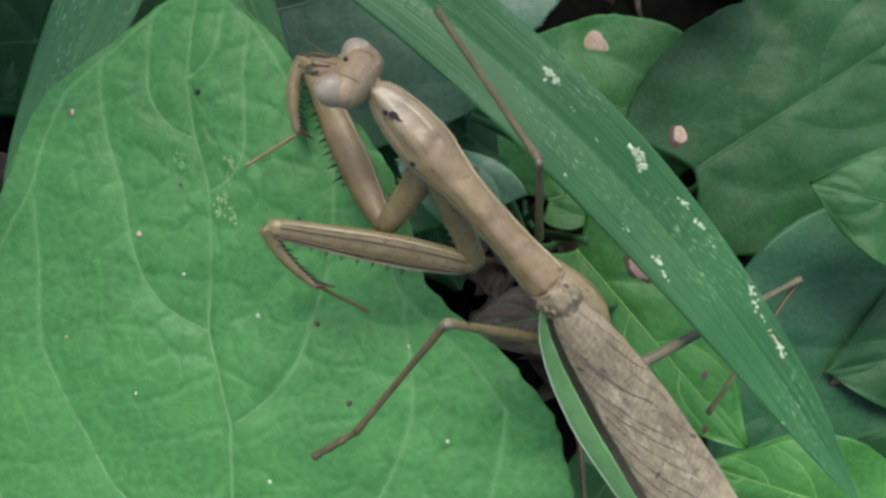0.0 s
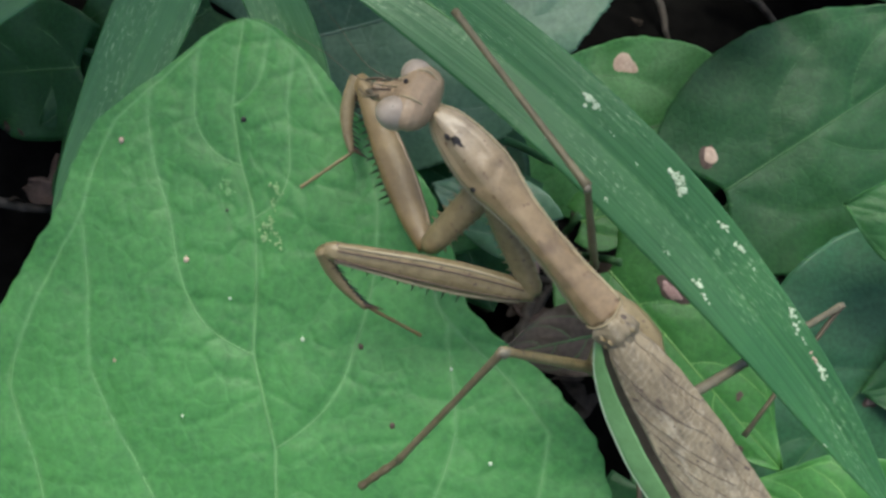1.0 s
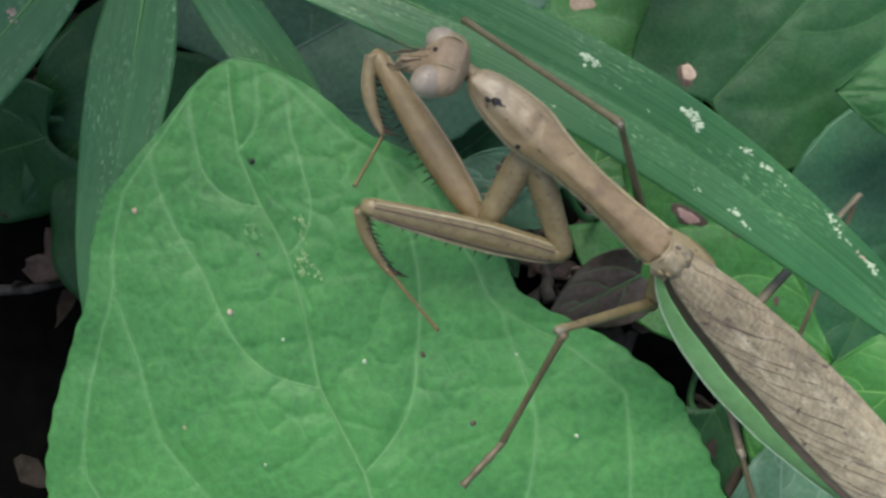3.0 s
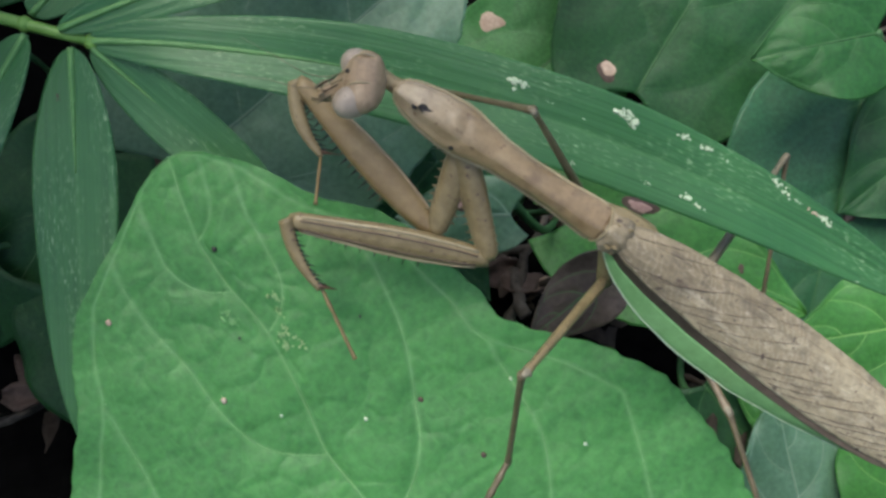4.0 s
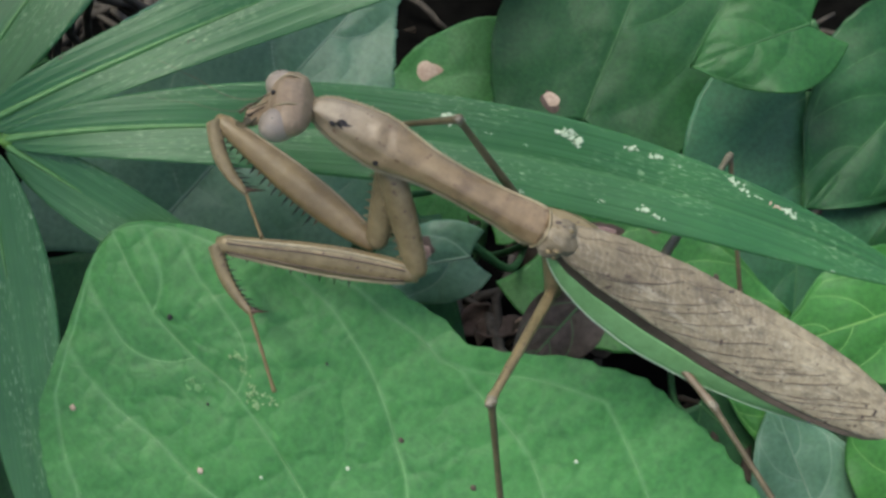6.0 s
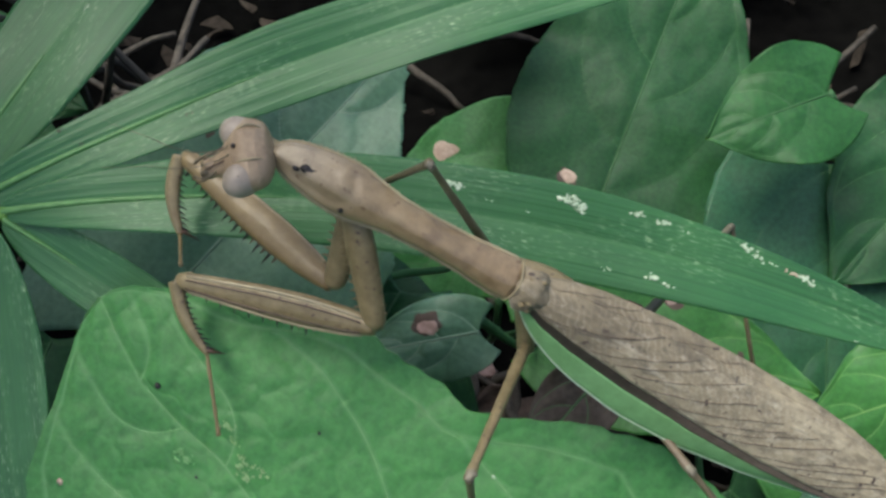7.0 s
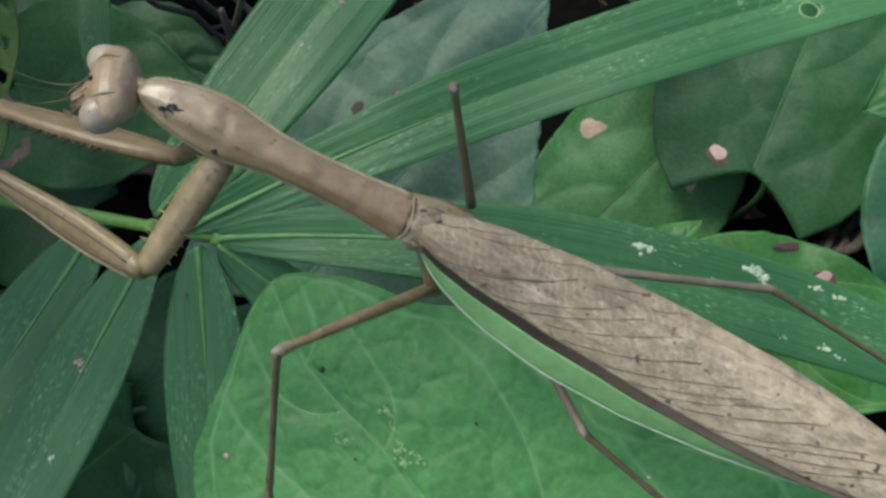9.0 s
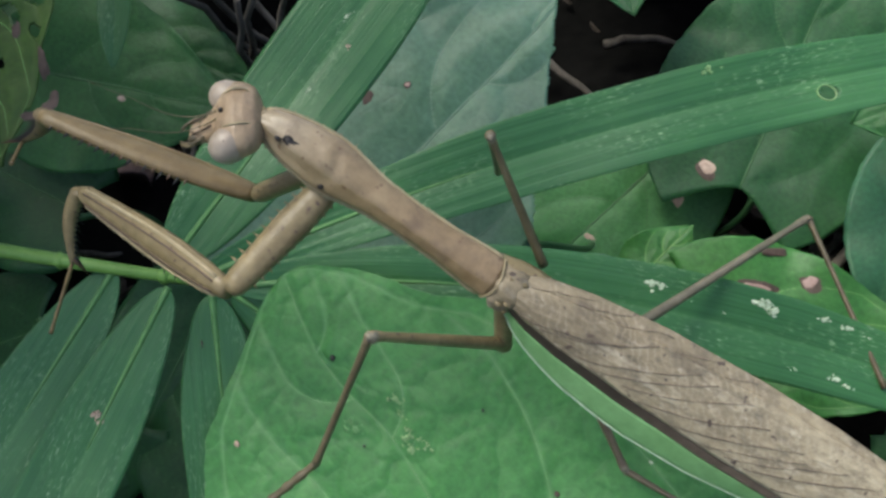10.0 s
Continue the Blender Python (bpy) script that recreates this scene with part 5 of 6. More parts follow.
# ---- what moves ----
def motions():
    walk(main_leaf, [
        (0, B @ pose(0.02742, -0.10014, 0.00500, 0.00, 0.00, 32.10)),
        (5.2, B @ pose(0.02742, -0.10014, 0.00500, 0.00, 0.00, 32.10)),
        (6.3, B @ pose(0.02763, -0.09773, 0.00070, -1.41, -3.17, 32.43)),
        (6.5, B @ pose(0.02966, -0.09671, 0.00334, -2.09, -4.74, 33.34)),
        (7, B @ pose(0.02852, -0.09649, 0.00258, -0.75, -4.33, 32.74)),
        (7.5, B @ pose(0.02811, -0.09693, 0.00261, -0.25, -3.69, 32.56)),
        (8, B @ pose(0.02617, -0.09492, -0.00172, 2.31, -0.98, 32.16)),
        (8.5, B @ pose(0.02718, -0.09420, 0.00198, 2.09, 0.61, 33.71)),
        (9, B @ pose(0.03010, -0.10130, 0.00330, 0.40, 0.10, 31.40)),
        (9.3, B @ pose(0.02992, -0.10188, 0.00380, -0.66, -0.30, 30.06)),
        (10, B @ pose(0.03205, -0.10374, 0.00486, -1.03, -0.84, 33.19))])
    walk(bamboo, [
        (0, B @ pose(*BAMBOO_AT)),
        (8.7, B @ pose(*BAMBOO_AT)),
        (8.92, B @ pose(-0.04091, 0.01002, 0.00105, 2.90, 9.05, -3.08)),
        (9.04, B @ pose(-0.04091, 0.01002, 0.00105, 2.90, 9.05, -3.08)),
        (9.3, B @ pose(-0.04374, 0.00171, 0.00318, 5.07, 6.95, -0.93)),
        (9.5, B @ pose(-0.04382, 0.00168, 0.00415, 5.75, 7.37, -1.90)),
        (10, B @ pose(-0.04152, -0.00294, 0.00222, 6.64, 7.88, 0.73))])
    rest = high_blade.matrix_basis.copy()
    walk(high_blade, [(t, rest @ pose(0, 0, 0, 0, 0, a)) for t, a in ((0.0, 6.5), (2.2, 6.0), (5.2, 4.0), (6.3, 2.6), (8.7, 2.2), (8.9, 6.2), (9.08, 6.2), (9.25, 2.4), (9.5, 1.2), (10.0, 1.8))])
    walk(mantis, [
        (0, B @ pose(0.02438, -0.00936, 0.02587, -18.32, -3.62, 159.05)),
        (1, B @ pose(0.02552, -0.00929, 0.02775, -17.94, -4.94, 157.07)),
        (2, B @ pose(0.02557, -0.00962, 0.02640, -17.91, -5.24, 154.84)),
        (3.5, B @ pose(0.02338, -0.00561, 0.02259, -17.67, -1.10, 149.35)),
        (4.5, B @ pose(0.02094, -0.00338, 0.02456, -17.82, -1.88, 147.27)),
        (5, B @ pose(0.02163, -0.00464, 0.02562, -17.79, -1.40, 147.44)),
        (6.3, B @ pose(0.02001, -0.00152, 0.02236, -17.82, -1.33, 144.38)),
        (6.5, B @ pose(0.02031, -0.00139, 0.02291, -17.69, -3.47, 146.38)),
        (7, B @ pose(0.01775, -0.00014, 0.02296, -17.69, -5.62, 144.13)),
        (7.5, B @ pose(0.01607, 0.00112, 0.02416, -17.41, -6.82, 144.75)),
        (8, B @ pose(0.00864, 0.00298, 0.02884, -17.03, -8.34, 145.18)),
        (8.5, B @ pose(0.00528, 0.00572, 0.03389, -17.21, -9.97, 145.27)),
        (9, B @ pose(-0.00480, 0.00437, 0.03600, -16.88, -13.77, 147.47)),
        (9.5, B @ pose(-0.00361, -0.00515, 0.04037, -17.81, -13.52, 139.93)),
        (10, B @ pose(-0.00010, -0.00875, 0.03483, -18.57, -13.75, 141.16))])
    walk(mparts["HEAD"], [
        (0, pose(0.03145, 0.00103, -0.00010, 56.9, -4.6, 20.0)),
        (1, pose(0.03160, 0.00082, 0.00029, 55.7, -3.6, 25.2)),
        (2, pose(0.03146, 0.00185, 0.00051, 55.3, -2.8, 26.2)),
        (3.3, pose(0.03249, 0.00093, 0.00055, 55.7, -8.1, 24.5)),
        (4, pose(0.03265, 0.00150, 0.00090, 53.9, -0.6, 35.1)),
        (5, pose(0.03228, 0.00098, 0.00060, 54.4, -2.4, 30.4)),
        (6.3, pose(0.03125, 0.00106, 0.00052, 53.5, -3.6, 31.1)),
        (7, pose(0.03119, 0.00164, 0.00065, 42.0, -10.9, 34.8)),
        (8, pose(0.03129, 0.00084, 0.00078, 46.0, -2.4, 42.7)),
        (8.5, pose(0.03112, 0.00104, -0.00009, 46.8, -5.4, 34.5)),
        (9, pose(0.03190, 0.00105, -0.00020, 40.0, 2.0, 34.0)),
        (9.7, pose(0.02890, 0.00167, -0.00037, 46.4, -7.2, 38.5)),
        (10, pose(0.03073, 0.00147, 0.00018, 44.3, -11.0, 39.7))])
    walk(mparts["ABDOMEN"], [
        (0, pose(0.00000, 0.00000, 0.00000, 0, -8.0, -11.7)),
        (1, pose(0.00000, 0.00000, 0.00000, 0, -8.0, -10.7)),
        (2, pose(0.00000, 0.00000, 0.00000, 0, -8.0, -9.6)),
        (3.5, pose(0.00000, 0.00000, 0.00000, 0, -8.0, -5.2)),
        (4.5, pose(0.00000, 0.00000, 0.00000, 0, -8.7, -5.2)),
        (5, pose(0.00000, 0.00000, 0.00000, 0, -9.0, -5.2)),
        (6.3, pose(0.00000, 0.00000, 0.00000, 0, -14.0, -4.2)),
        (6.5, pose(0.00000, 0.00000, 0.00000, 0, -14.0, -4.0)),
        (7, pose(0.00000, 0.00000, 0.00000, 0, -11.0, -3.6)),
        (7.5, pose(0.00000, 0.00000, 0.00000, 0, -8.5, -2.6)),
        (8, pose(0.00000, 0.00000, 0.00000, 0, -6.0, -1.6)),
        (8.5, pose(0.00000, 0.00000, 0.00000, 0, -1.0, -2.8)),
        (9, pose(0.00000, 0.00000, 0.00000, 0, 7.0, -0.6)),
        (9.5, pose(0.00000, 0.00000, 0.00000, 0, 1.0, 3.1)),
        (10, pose(0.00000, 0.00000, 0.00000, 0, 0.0, 3.5))])
    walk(mparts["FL coxa"], [
        (0, pose(0.01938, 0.00155, -0.00213, 21.5, 22.3, 153.0)),
        (1, pose(0.01938, 0.00155, -0.00213, 21.1, 19.8, 155.9)),
        (2, pose(0.01938, 0.00155, -0.00213, 20.9, 18.5, 157.0)),
        (3.5, pose(0.01938, 0.00155, -0.00213, 19.8, 8.5, 139.5)),
        (4.5, pose(0.01938, 0.00155, -0.00213, 19.2, 8.1, 132.0)),
        (6.3, pose(0.01938, 0.00155, -0.00213, 19.1, 13.8, 129.0)),
        (6.5, pose(0.01938, 0.00155, -0.00213, 18.9, 12.4, 128.5)),
        (7, pose(0.01938, 0.00155, -0.00213, 18.6, 15.6, 124.8)),
        (7.5, pose(0.01938, 0.00155, -0.00213, 18.3, 10.8, 124.0)),
        (8, pose(0.01938, 0.00155, -0.00213, 16.4, 17.1, 112.3)),
        (8.5, pose(0.01938, 0.00155, -0.00213, 15.3, 15.0, 107.3)),
        (9, pose(0.01938, 0.00155, -0.00213, 9.1, -11.2, 80.3)),
        (9.5, pose(0.01938, 0.00155, -0.00213, 9.9, -6.0, 84.1)),
        (10, pose(0.01938, 0.00155, -0.00213, 9.6, -15.7, 80.5))])
    walk(mparts["FL femur"], [
        (0, pose(0.00579, 0.00846, -0.00838, -10.5, -22.3, 32.0)),
        (1, pose(0.00522, 0.00788, -0.00769, -9.4, -19.0, 33.6)),
        (2, pose(0.00500, 0.00765, -0.00735, -8.8, -18.7, 35.1)),
        (3.5, pose(0.00699, 0.01213, -0.00456, -13.3, -13.0, 19.9)),
        (4.5, pose(0.00847, 0.01368, -0.00445, -11.8, -3.3, 21.6)),
        (6.3, pose(0.00930, 0.01397, -0.00606, -11.6, 5.8, 20.7)),
        (6.5, pose(0.00938, 0.01415, -0.00566, -11.5, 10.1, 20.4)),
        (7, pose(0.01033, 0.01458, -0.00655, -12.0, 9.7, 18.9)),
        (7.5, pose(0.01033, 0.01496, -0.00522, -12.5, 9.9, 16.8)),
        (8, pose(0.01341, 0.01612, -0.00696, -13.6, 11.5, 12.5)),
        (8.5, pose(0.01466, 0.01675, -0.00640, -13.2, 11.6, 14.2)),
        (9, pose(0.02209, 0.01748, 0.00106, -15.3, 26.5, 7.2)),
        (9.5, pose(0.02107, 0.01784, -0.00040, -13.1, 26.1, 15.1)),
        (10, pose(0.02200, 0.01720, 0.00233, -13.4, 27.0, 14.5))])
    walk(mparts["FL tibia"], [
        (0, pose(0.02631, 0.02130, 0.00154, 19.9, 15.7, 168.2)),
        (1, pose(0.02583, 0.02157, 0.00083, 21.6, 23.7, 161.3)),
        (2, pose(0.02526, 0.02190, 0.00105, 20.3, 16.4, 164.7)),
        (3.5, pose(0.03096, 0.02080, 0.00134, 19.8, 9.5, 139.3)),
        (4.5, pose(0.03277, 0.02328, -0.00293, 19.9, -10.5, 152.0)),
        (6.3, pose(0.03365, 0.02317, -0.00871, 20.3, -11.8, 143.2)),
        (6.5, pose(0.03352, 0.02312, -0.01023, 19.9, -5.6, 139.5)),
        (7, pose(0.03472, 0.02294, -0.01096, 19.8, -4.5, 139.2)),
        (7.5, pose(0.03501, 0.02240, -0.00971, 18.9, 4.6, 129.0)),
        (8, pose(0.03845, 0.02169, -0.01216, 18.5, 0.7, 124.5)),
        (8.5, pose(0.03951, 0.02302, -0.01168, 18.0, 12.6, 121.8)),
        (9, pose(0.04531, 0.02040, -0.01061, 10.7, 15.7, 89.4)),
        (9.5, pose(0.04375, 0.02399, -0.01192, 15.0, 10.6, 105.9)),
        (10, pose(0.04458, 0.02302, -0.00955, 14.9, 11.1, 105.5))])
    walk(mparts["FL tarsus"], [
        (0, pose(0.01719, 0.02321, -0.00109, 30.8, 48.6, 167.8)),
        (1, pose(0.01742, 0.02441, -0.00307, 26.2, 41.2, 177.3)),
        (2, pose(0.01629, 0.02436, -0.00168, 26.6, 42.1, 177.5)),
        (3.5, pose(0.02371, 0.02703, -0.00026, 19.2, -9.9, 160.8)),
        (4.5, pose(0.02436, 0.02776, -0.00117, 20.4, -13.2, 142.9)),
        (6.3, pose(0.02605, 0.02885, -0.00674, 20.4, -14.2, 136.6)),
        (6.5, pose(0.02618, 0.02938, -0.00930, 20.7, -16.8, 137.6)),
        (7, pose(0.02741, 0.02926, -0.01019, 20.8, -19.0, 130.8)),
        (7.5, pose(0.02893, 0.02991, -0.01048, 20.3, -15.5, 130.2)),
        (8, pose(0.03295, 0.02968, -0.01227, 16.5, 6.7, 112.7)),
        (8.5, pose(0.03452, 0.03106, -0.01378, 16.7, 8.8, 114.2)),
        (9, pose(0.04542, 0.02973, -0.01323, 10.6, 22.3, 89.1)),
        (9.5, pose(0.04113, 0.03315, -0.01371, 14.5, 10.9, 103.7)),
        (10, pose(0.04204, 0.03218, -0.01141, 14.3, -0.0, 101.5))])
    walk(mparts["FR coxa"], [
        (0, pose(0.01938, -0.00155, -0.00213, 9.9, 17.0, 99.1)),
        (1, pose(0.01938, -0.00155, -0.00213, 10.9, 14.1, 95.3)),
        (2, pose(0.01938, -0.00155, -0.00213, 10.5, 10.0, 95.0)),
        (3.5, pose(0.01938, -0.00155, -0.00213, 7.1, 6.9, 104.4)),
        (4.5, pose(0.01938, -0.00155, -0.00213, 8.1, 11.2, 102.6)),
        (6.3, pose(0.01938, -0.00155, -0.00213, 8.5, 19.4, 103.6)),
        (6.5, pose(0.01938, -0.00155, -0.00213, 8.7, 20.5, 103.4)),
        (7, pose(0.01938, -0.00155, -0.00213, 11.4, 24.7, 98.2)),
        (7.5, pose(0.01938, -0.00155, -0.00213, 12.9, 23.8, 93.6)),
        (8, pose(0.01938, -0.00155, -0.00213, 59.3, 9.1, 56.5)),
        (8.5, pose(0.01938, -0.00155, -0.00213, 73.9, 4.7, 39.3)),
        (9, pose(0.01938, -0.00155, -0.00213, 105.6, 38.1, 55.7)),
        (9.5, pose(0.01938, -0.00155, -0.00213, 103.8, 33.0, 60.0)),
        (10, pose(0.01938, -0.00155, -0.00213, 97.8, 28.3, 59.0))])
    walk(mparts["FR femur"], [
        (0, pose(0.01689, 0.01400, -0.00695, 14.9, 22.7, -8.0)),
        (1, pose(0.01789, 0.01435, -0.00616, 15.1, 27.9, -7.9)),
        (2, pose(0.01795, 0.01461, -0.00499, 15.1, 27.2, -8.0)),
        (3.5, pose(0.01530, 0.01429, -0.00411, 13.3, 5.4, -14.4)),
        (4.5, pose(0.01585, 0.01421, -0.00534, 13.8, 5.6, -12.1)),
        (6.3, pose(0.01572, 0.01356, -0.00760, 14.8, 13.1, -7.4)),
        (6.5, pose(0.01580, 0.01346, -0.00789, 14.6, 19.9, -8.6)),
        (7, pose(0.01726, 0.01326, -0.00903, 14.8, 16.7, -7.4)),
        (7.5, pose(0.01842, 0.01350, -0.00877, 14.4, 17.5, -9.5)),
        (8, pose(0.02835, 0.01202, -0.00472, 57.4, 16.8, -5.5)),
        (8.5, pose(0.03209, 0.00883, -0.00348, 74.7, 15.8, 13.4)),
        (9, pose(0.02669, 0.00917, -0.01229, 73.8, 6.4, 12.7)),
        (9.5, pose(0.02630, 0.01041, -0.01111, 73.4, -3.3, 14.8)),
        (10, pose(0.02685, 0.01089, -0.00995, 73.5, -6.6, 13.2))])
    walk(mparts["FR tibia"], [
        (0, pose(0.04079, 0.01065, -0.01705, -3.2, -13.9, 133.2)),
        (1, pose(0.04080, 0.01115, -0.01838, -3.8, -14.0, 134.9)),
        (2, pose(0.04099, 0.01138, -0.01696, -5.0, -13.1, 138.6)),
        (3.5, pose(0.04053, 0.00779, -0.00655, -4.9, -11.0, 138.3)),
        (4.5, pose(0.04131, 0.00877, -0.00791, -6.7, -9.6, 143.5)),
        (6.3, pose(0.04099, 0.01026, -0.01352, -5.8, -14.9, 141.0)),
        (6.5, pose(0.04012, 0.00977, -0.01682, -4.2, -17.3, 136.3)),
        (7, pose(0.04210, 0.01003, -0.01655, 2.8, -8.4, 115.4)),
        (7.5, pose(0.04304, 0.00940, -0.01662, 17.0, 9.8, 70.0)),
        (8, pose(0.05329, 0.00959, -0.01227, 64.7, 20.3, 19.0)),
        (8.5, pose(0.05658, 0.01468, -0.01058, 83.2, 25.0, 32.9)),
        (9, pose(0.05205, 0.01486, -0.01523, 88.8, 29.8, 39.9)),
        (9.5, pose(0.05156, 0.01706, -0.00959, 119.8, 42.3, 65.9)),
        (10, pose(0.05214, 0.01684, -0.00693, 118.3, 41.2, 65.7))])
    walk(mparts["FR tarsus"], [
        (0, pose(0.03403, 0.01786, -0.01461, 14.2, -30.2, 79.6)),
        (1, pose(0.03384, 0.01815, -0.01593, 12.8, -28.4, 84.0)),
        (2, pose(0.03356, 0.01794, -0.01466, 11.7, -28.4, 87.8)),
        (3.5, pose(0.03308, 0.01443, -0.00461, -0.8, -55.1, 125.5)),
        (4.5, pose(0.03324, 0.01474, -0.00622, -8.8, -58.9, 144.0)),
        (6.3, pose(0.03335, 0.01645, -0.01090, -16.5, -47.8, 168.5)),
        (6.5, pose(0.03310, 0.01647, -0.01379, -17.8, -47.3, 173.0)),
        (7, pose(0.03778, 0.01912, -0.01507, -21.6, -65.8, 168.6)),
        (7.5, pose(0.04647, 0.01882, -0.01834, -25.1, -48.8, -163.2)),
        (8, pose(0.06230, 0.01270, -0.01582, -75.6, -71.3, -172.5)),
        (8.5, pose(0.06432, 0.01969, -0.01489, -79.9, -64.5, -171.9)),
        (9, pose(0.05882, 0.02053, -0.02028, -61.8, -63.3, 167.6)),
        (9.5, pose(0.05462, 0.02394, -0.01644, -77.1, -68.1, -176.0)),
        (10, pose(0.05529, 0.02382, -0.01363, -79.6, -66.8, -172.9))])
    walk(mparts["ML femur"], [
        (0, pose(-0.00630, 0.00775, -0.00678, -0.0, -59.5, -5.3)),
        (1, pose(-0.00630, 0.00775, -0.00678, -0.0, -58.6, -3.7)),
        (2, pose(-0.00630, 0.00775, -0.00678, -0.0, -58.8, -6.0)),
        (3.5, pose(-0.00630, 0.00775, -0.00678, 0.0, -64.9, 39.6)),
        (4.5, pose(-0.00630, 0.00775, -0.00678, 0.0, -61.3, 64.2)),
        (5, pose(-0.00630, 0.00775, -0.00678, 0.0, -62.8, 49.4)),
        (6.3, pose(-0.00630, 0.00775, -0.00678, 0.0, -66.6, 72.7)),
        (6.5, pose(-0.00630, 0.00775, -0.00678, 0.0, -64.0, 66.4)),
        (7, pose(-0.00630, 0.00775, -0.00678, 0.0, -65.7, 79.9)),
        (7.5, pose(-0.00630, 0.00775, -0.00678, 0.0, -64.1, 91.0)),
        (8, pose(-0.00630, 0.00775, -0.00678, 0.0, -62.1, 105.8)),
        (8.36, pose(-0.00630, 0.00775, -0.00678, 0.0, -37.2, 38.0)),
        (8.5, pose(-0.00630, 0.00775, -0.00678, 0.0, -37.2, 38.0)),
        (9, pose(-0.00630, 0.00775, -0.00678, 0.0, -54.2, 28.7)),
        (9.5, pose(-0.00630, 0.00775, -0.00678, 0.0, -53.5, 3.3)),
        (10, pose(-0.00630, 0.00775, -0.00678, 0.0, -52.7, 3.7))])
    walk(mparts["ML tibia"], [
        (0, pose(0.00498, 0.00672, 0.01241, 0.0, 12.5, 100.5)),
        (1, pose(0.00528, 0.00700, 0.01225, 0.0, 9.8, 100.4)),
        (2, pose(0.00517, 0.00655, 0.01229, 0.0, 11.9, 103.3)),
        (3.5, pose(0.00099, 0.01378, 0.01339, 0.0, 25.0, 112.0)),
        (4.5, pose(-0.00164, 0.01739, 0.01277, 0.0, 33.1, 118.7)),
        (5, pose(0.00033, 0.01550, 0.01303, 0.0, 28.4, 117.5)),
        (6.3, pose(-0.00368, 0.01621, 0.01367, 0.0, 26.6, 121.6)),
        (6.5, pose(-0.00239, 0.01669, 0.01325, 0.0, 38.8, 119.7)),
        (7, pose(-0.00469, 0.01680, 0.01352, 0.0, 38.2, 121.3)),
        (7.5, pose(-0.00647, 0.01748, 0.01327, 0.0, 35.5, 128.6)),
        (8, pose(-0.00915, 0.01779, 0.01291, 0.0, 36.7, 148.6)),
        (8.36, pose(0.00770, 0.01867, 0.00669, 0.0, 19.0, 79.0)),
        (8.5, pose(0.00770, 0.01867, 0.00669, 0.0, 19.0, 79.0)),
        (9, pose(0.00514, 0.01403, 0.01129, 0.0, 24.6, 103.4)),
        (9.5, pose(0.00695, 0.00852, 0.01112, 0.0, 20.3, 100.6)),
        (10, pose(0.00718, 0.00862, 0.01094, 0.0, 21.9, 100.1))])
    walk(mparts["ML tarsus"], [
        (0, pose(0.00121, 0.02718, 0.00779, 0.0, 5.5, 84.6)),
        (1, pose(0.00148, 0.02766, 0.00860, 0.0, 10.5, 92.0)),
        (2, pose(0.00037, 0.02685, 0.00789, 0.0, 3.6, 89.9)),
        (3.5, pose(-0.00624, 0.03170, 0.00438, 0.0, -33.0, 89.4)),
        (4.5, pose(-0.01022, 0.03305, 0.00114, 0.0, -8.8, 101.5)),
        (5, pose(-0.00832, 0.03213, 0.00289, 0.0, -3.1, 107.7)),
        (6.3, pose(-0.01367, 0.03242, 0.00410, 0.0, 11.6, 123.7)),
        (6.5, pose(-0.01061, 0.03112, -0.00011, 0.0, 13.2, 122.3)),
        (7, pose(-0.01339, 0.03112, 0.00035, 0.0, 13.5, 129.6)),
        (7.5, pose(-0.01728, 0.03105, 0.00087, 0.0, 11.0, 140.3)),
        (8, pose(-0.02372, 0.02670, 0.00015, 0.0, 8.8, 155.9)),
        (8.36, pose(0.01153, 0.03846, -0.00026, 0.0, 1.3, 74.8)),
        (8.5, pose(0.01153, 0.03846, -0.00026, 0.0, 1.3, 74.8)),
        (9, pose(0.00064, 0.03289, 0.00243, 0.0, 14.8, 104.2)),
        (9.5, pose(0.00328, 0.02818, 0.00372, 0.0, 15.3, 76.6)),
        (10, pose(0.00370, 0.02809, 0.00298, 0.0, 0.2, 76.4))])
    walk(mparts["HL femur"], [
        (0, pose(-0.01066, 0.00388, -0.01453, 0.0, 23.4, 128.6)),
        (1, pose(-0.01066, 0.00388, -0.01453, 0.0, 22.1, 136.7)),
        (2, pose(-0.01066, 0.00388, -0.01453, 0.0, 20.9, 140.7)),
        (3.5, pose(-0.01066, 0.00388, -0.01453, 0.0, -29.3, 154.1)),
        (4.5, pose(-0.01066, 0.00388, -0.01453, 0.0, -31.0, 156.8)),
        (6.3, pose(-0.01066, 0.00388, -0.01453, 0.0, -25.7, 162.1)),
        (6.5, pose(-0.01066, 0.00388, -0.01453, 0.0, -27.1, 158.4)),
        (7, pose(-0.01066, 0.00388, -0.01453, 0.0, -26.7, 160.8)),
        (7.5, pose(-0.01066, 0.00388, -0.01453, 0.0, -14.8, 156.2)),
        (8, pose(-0.01066, 0.00388, -0.01453, 0.0, -5.7, 128.0)),
        (8.5, pose(-0.01066, 0.00388, -0.01453, 0.0, -6.6, 129.6)),
        (9, pose(-0.01066, 0.00388, -0.01453, 0.0, -27.3, 149.2)),
        (9.5, pose(-0.01066, 0.00388, -0.01453, 0.0, 9.2, 149.7)),
        (10, pose(-0.01066, 0.00388, -0.01453, 0.0, 6.4, 148.4))])
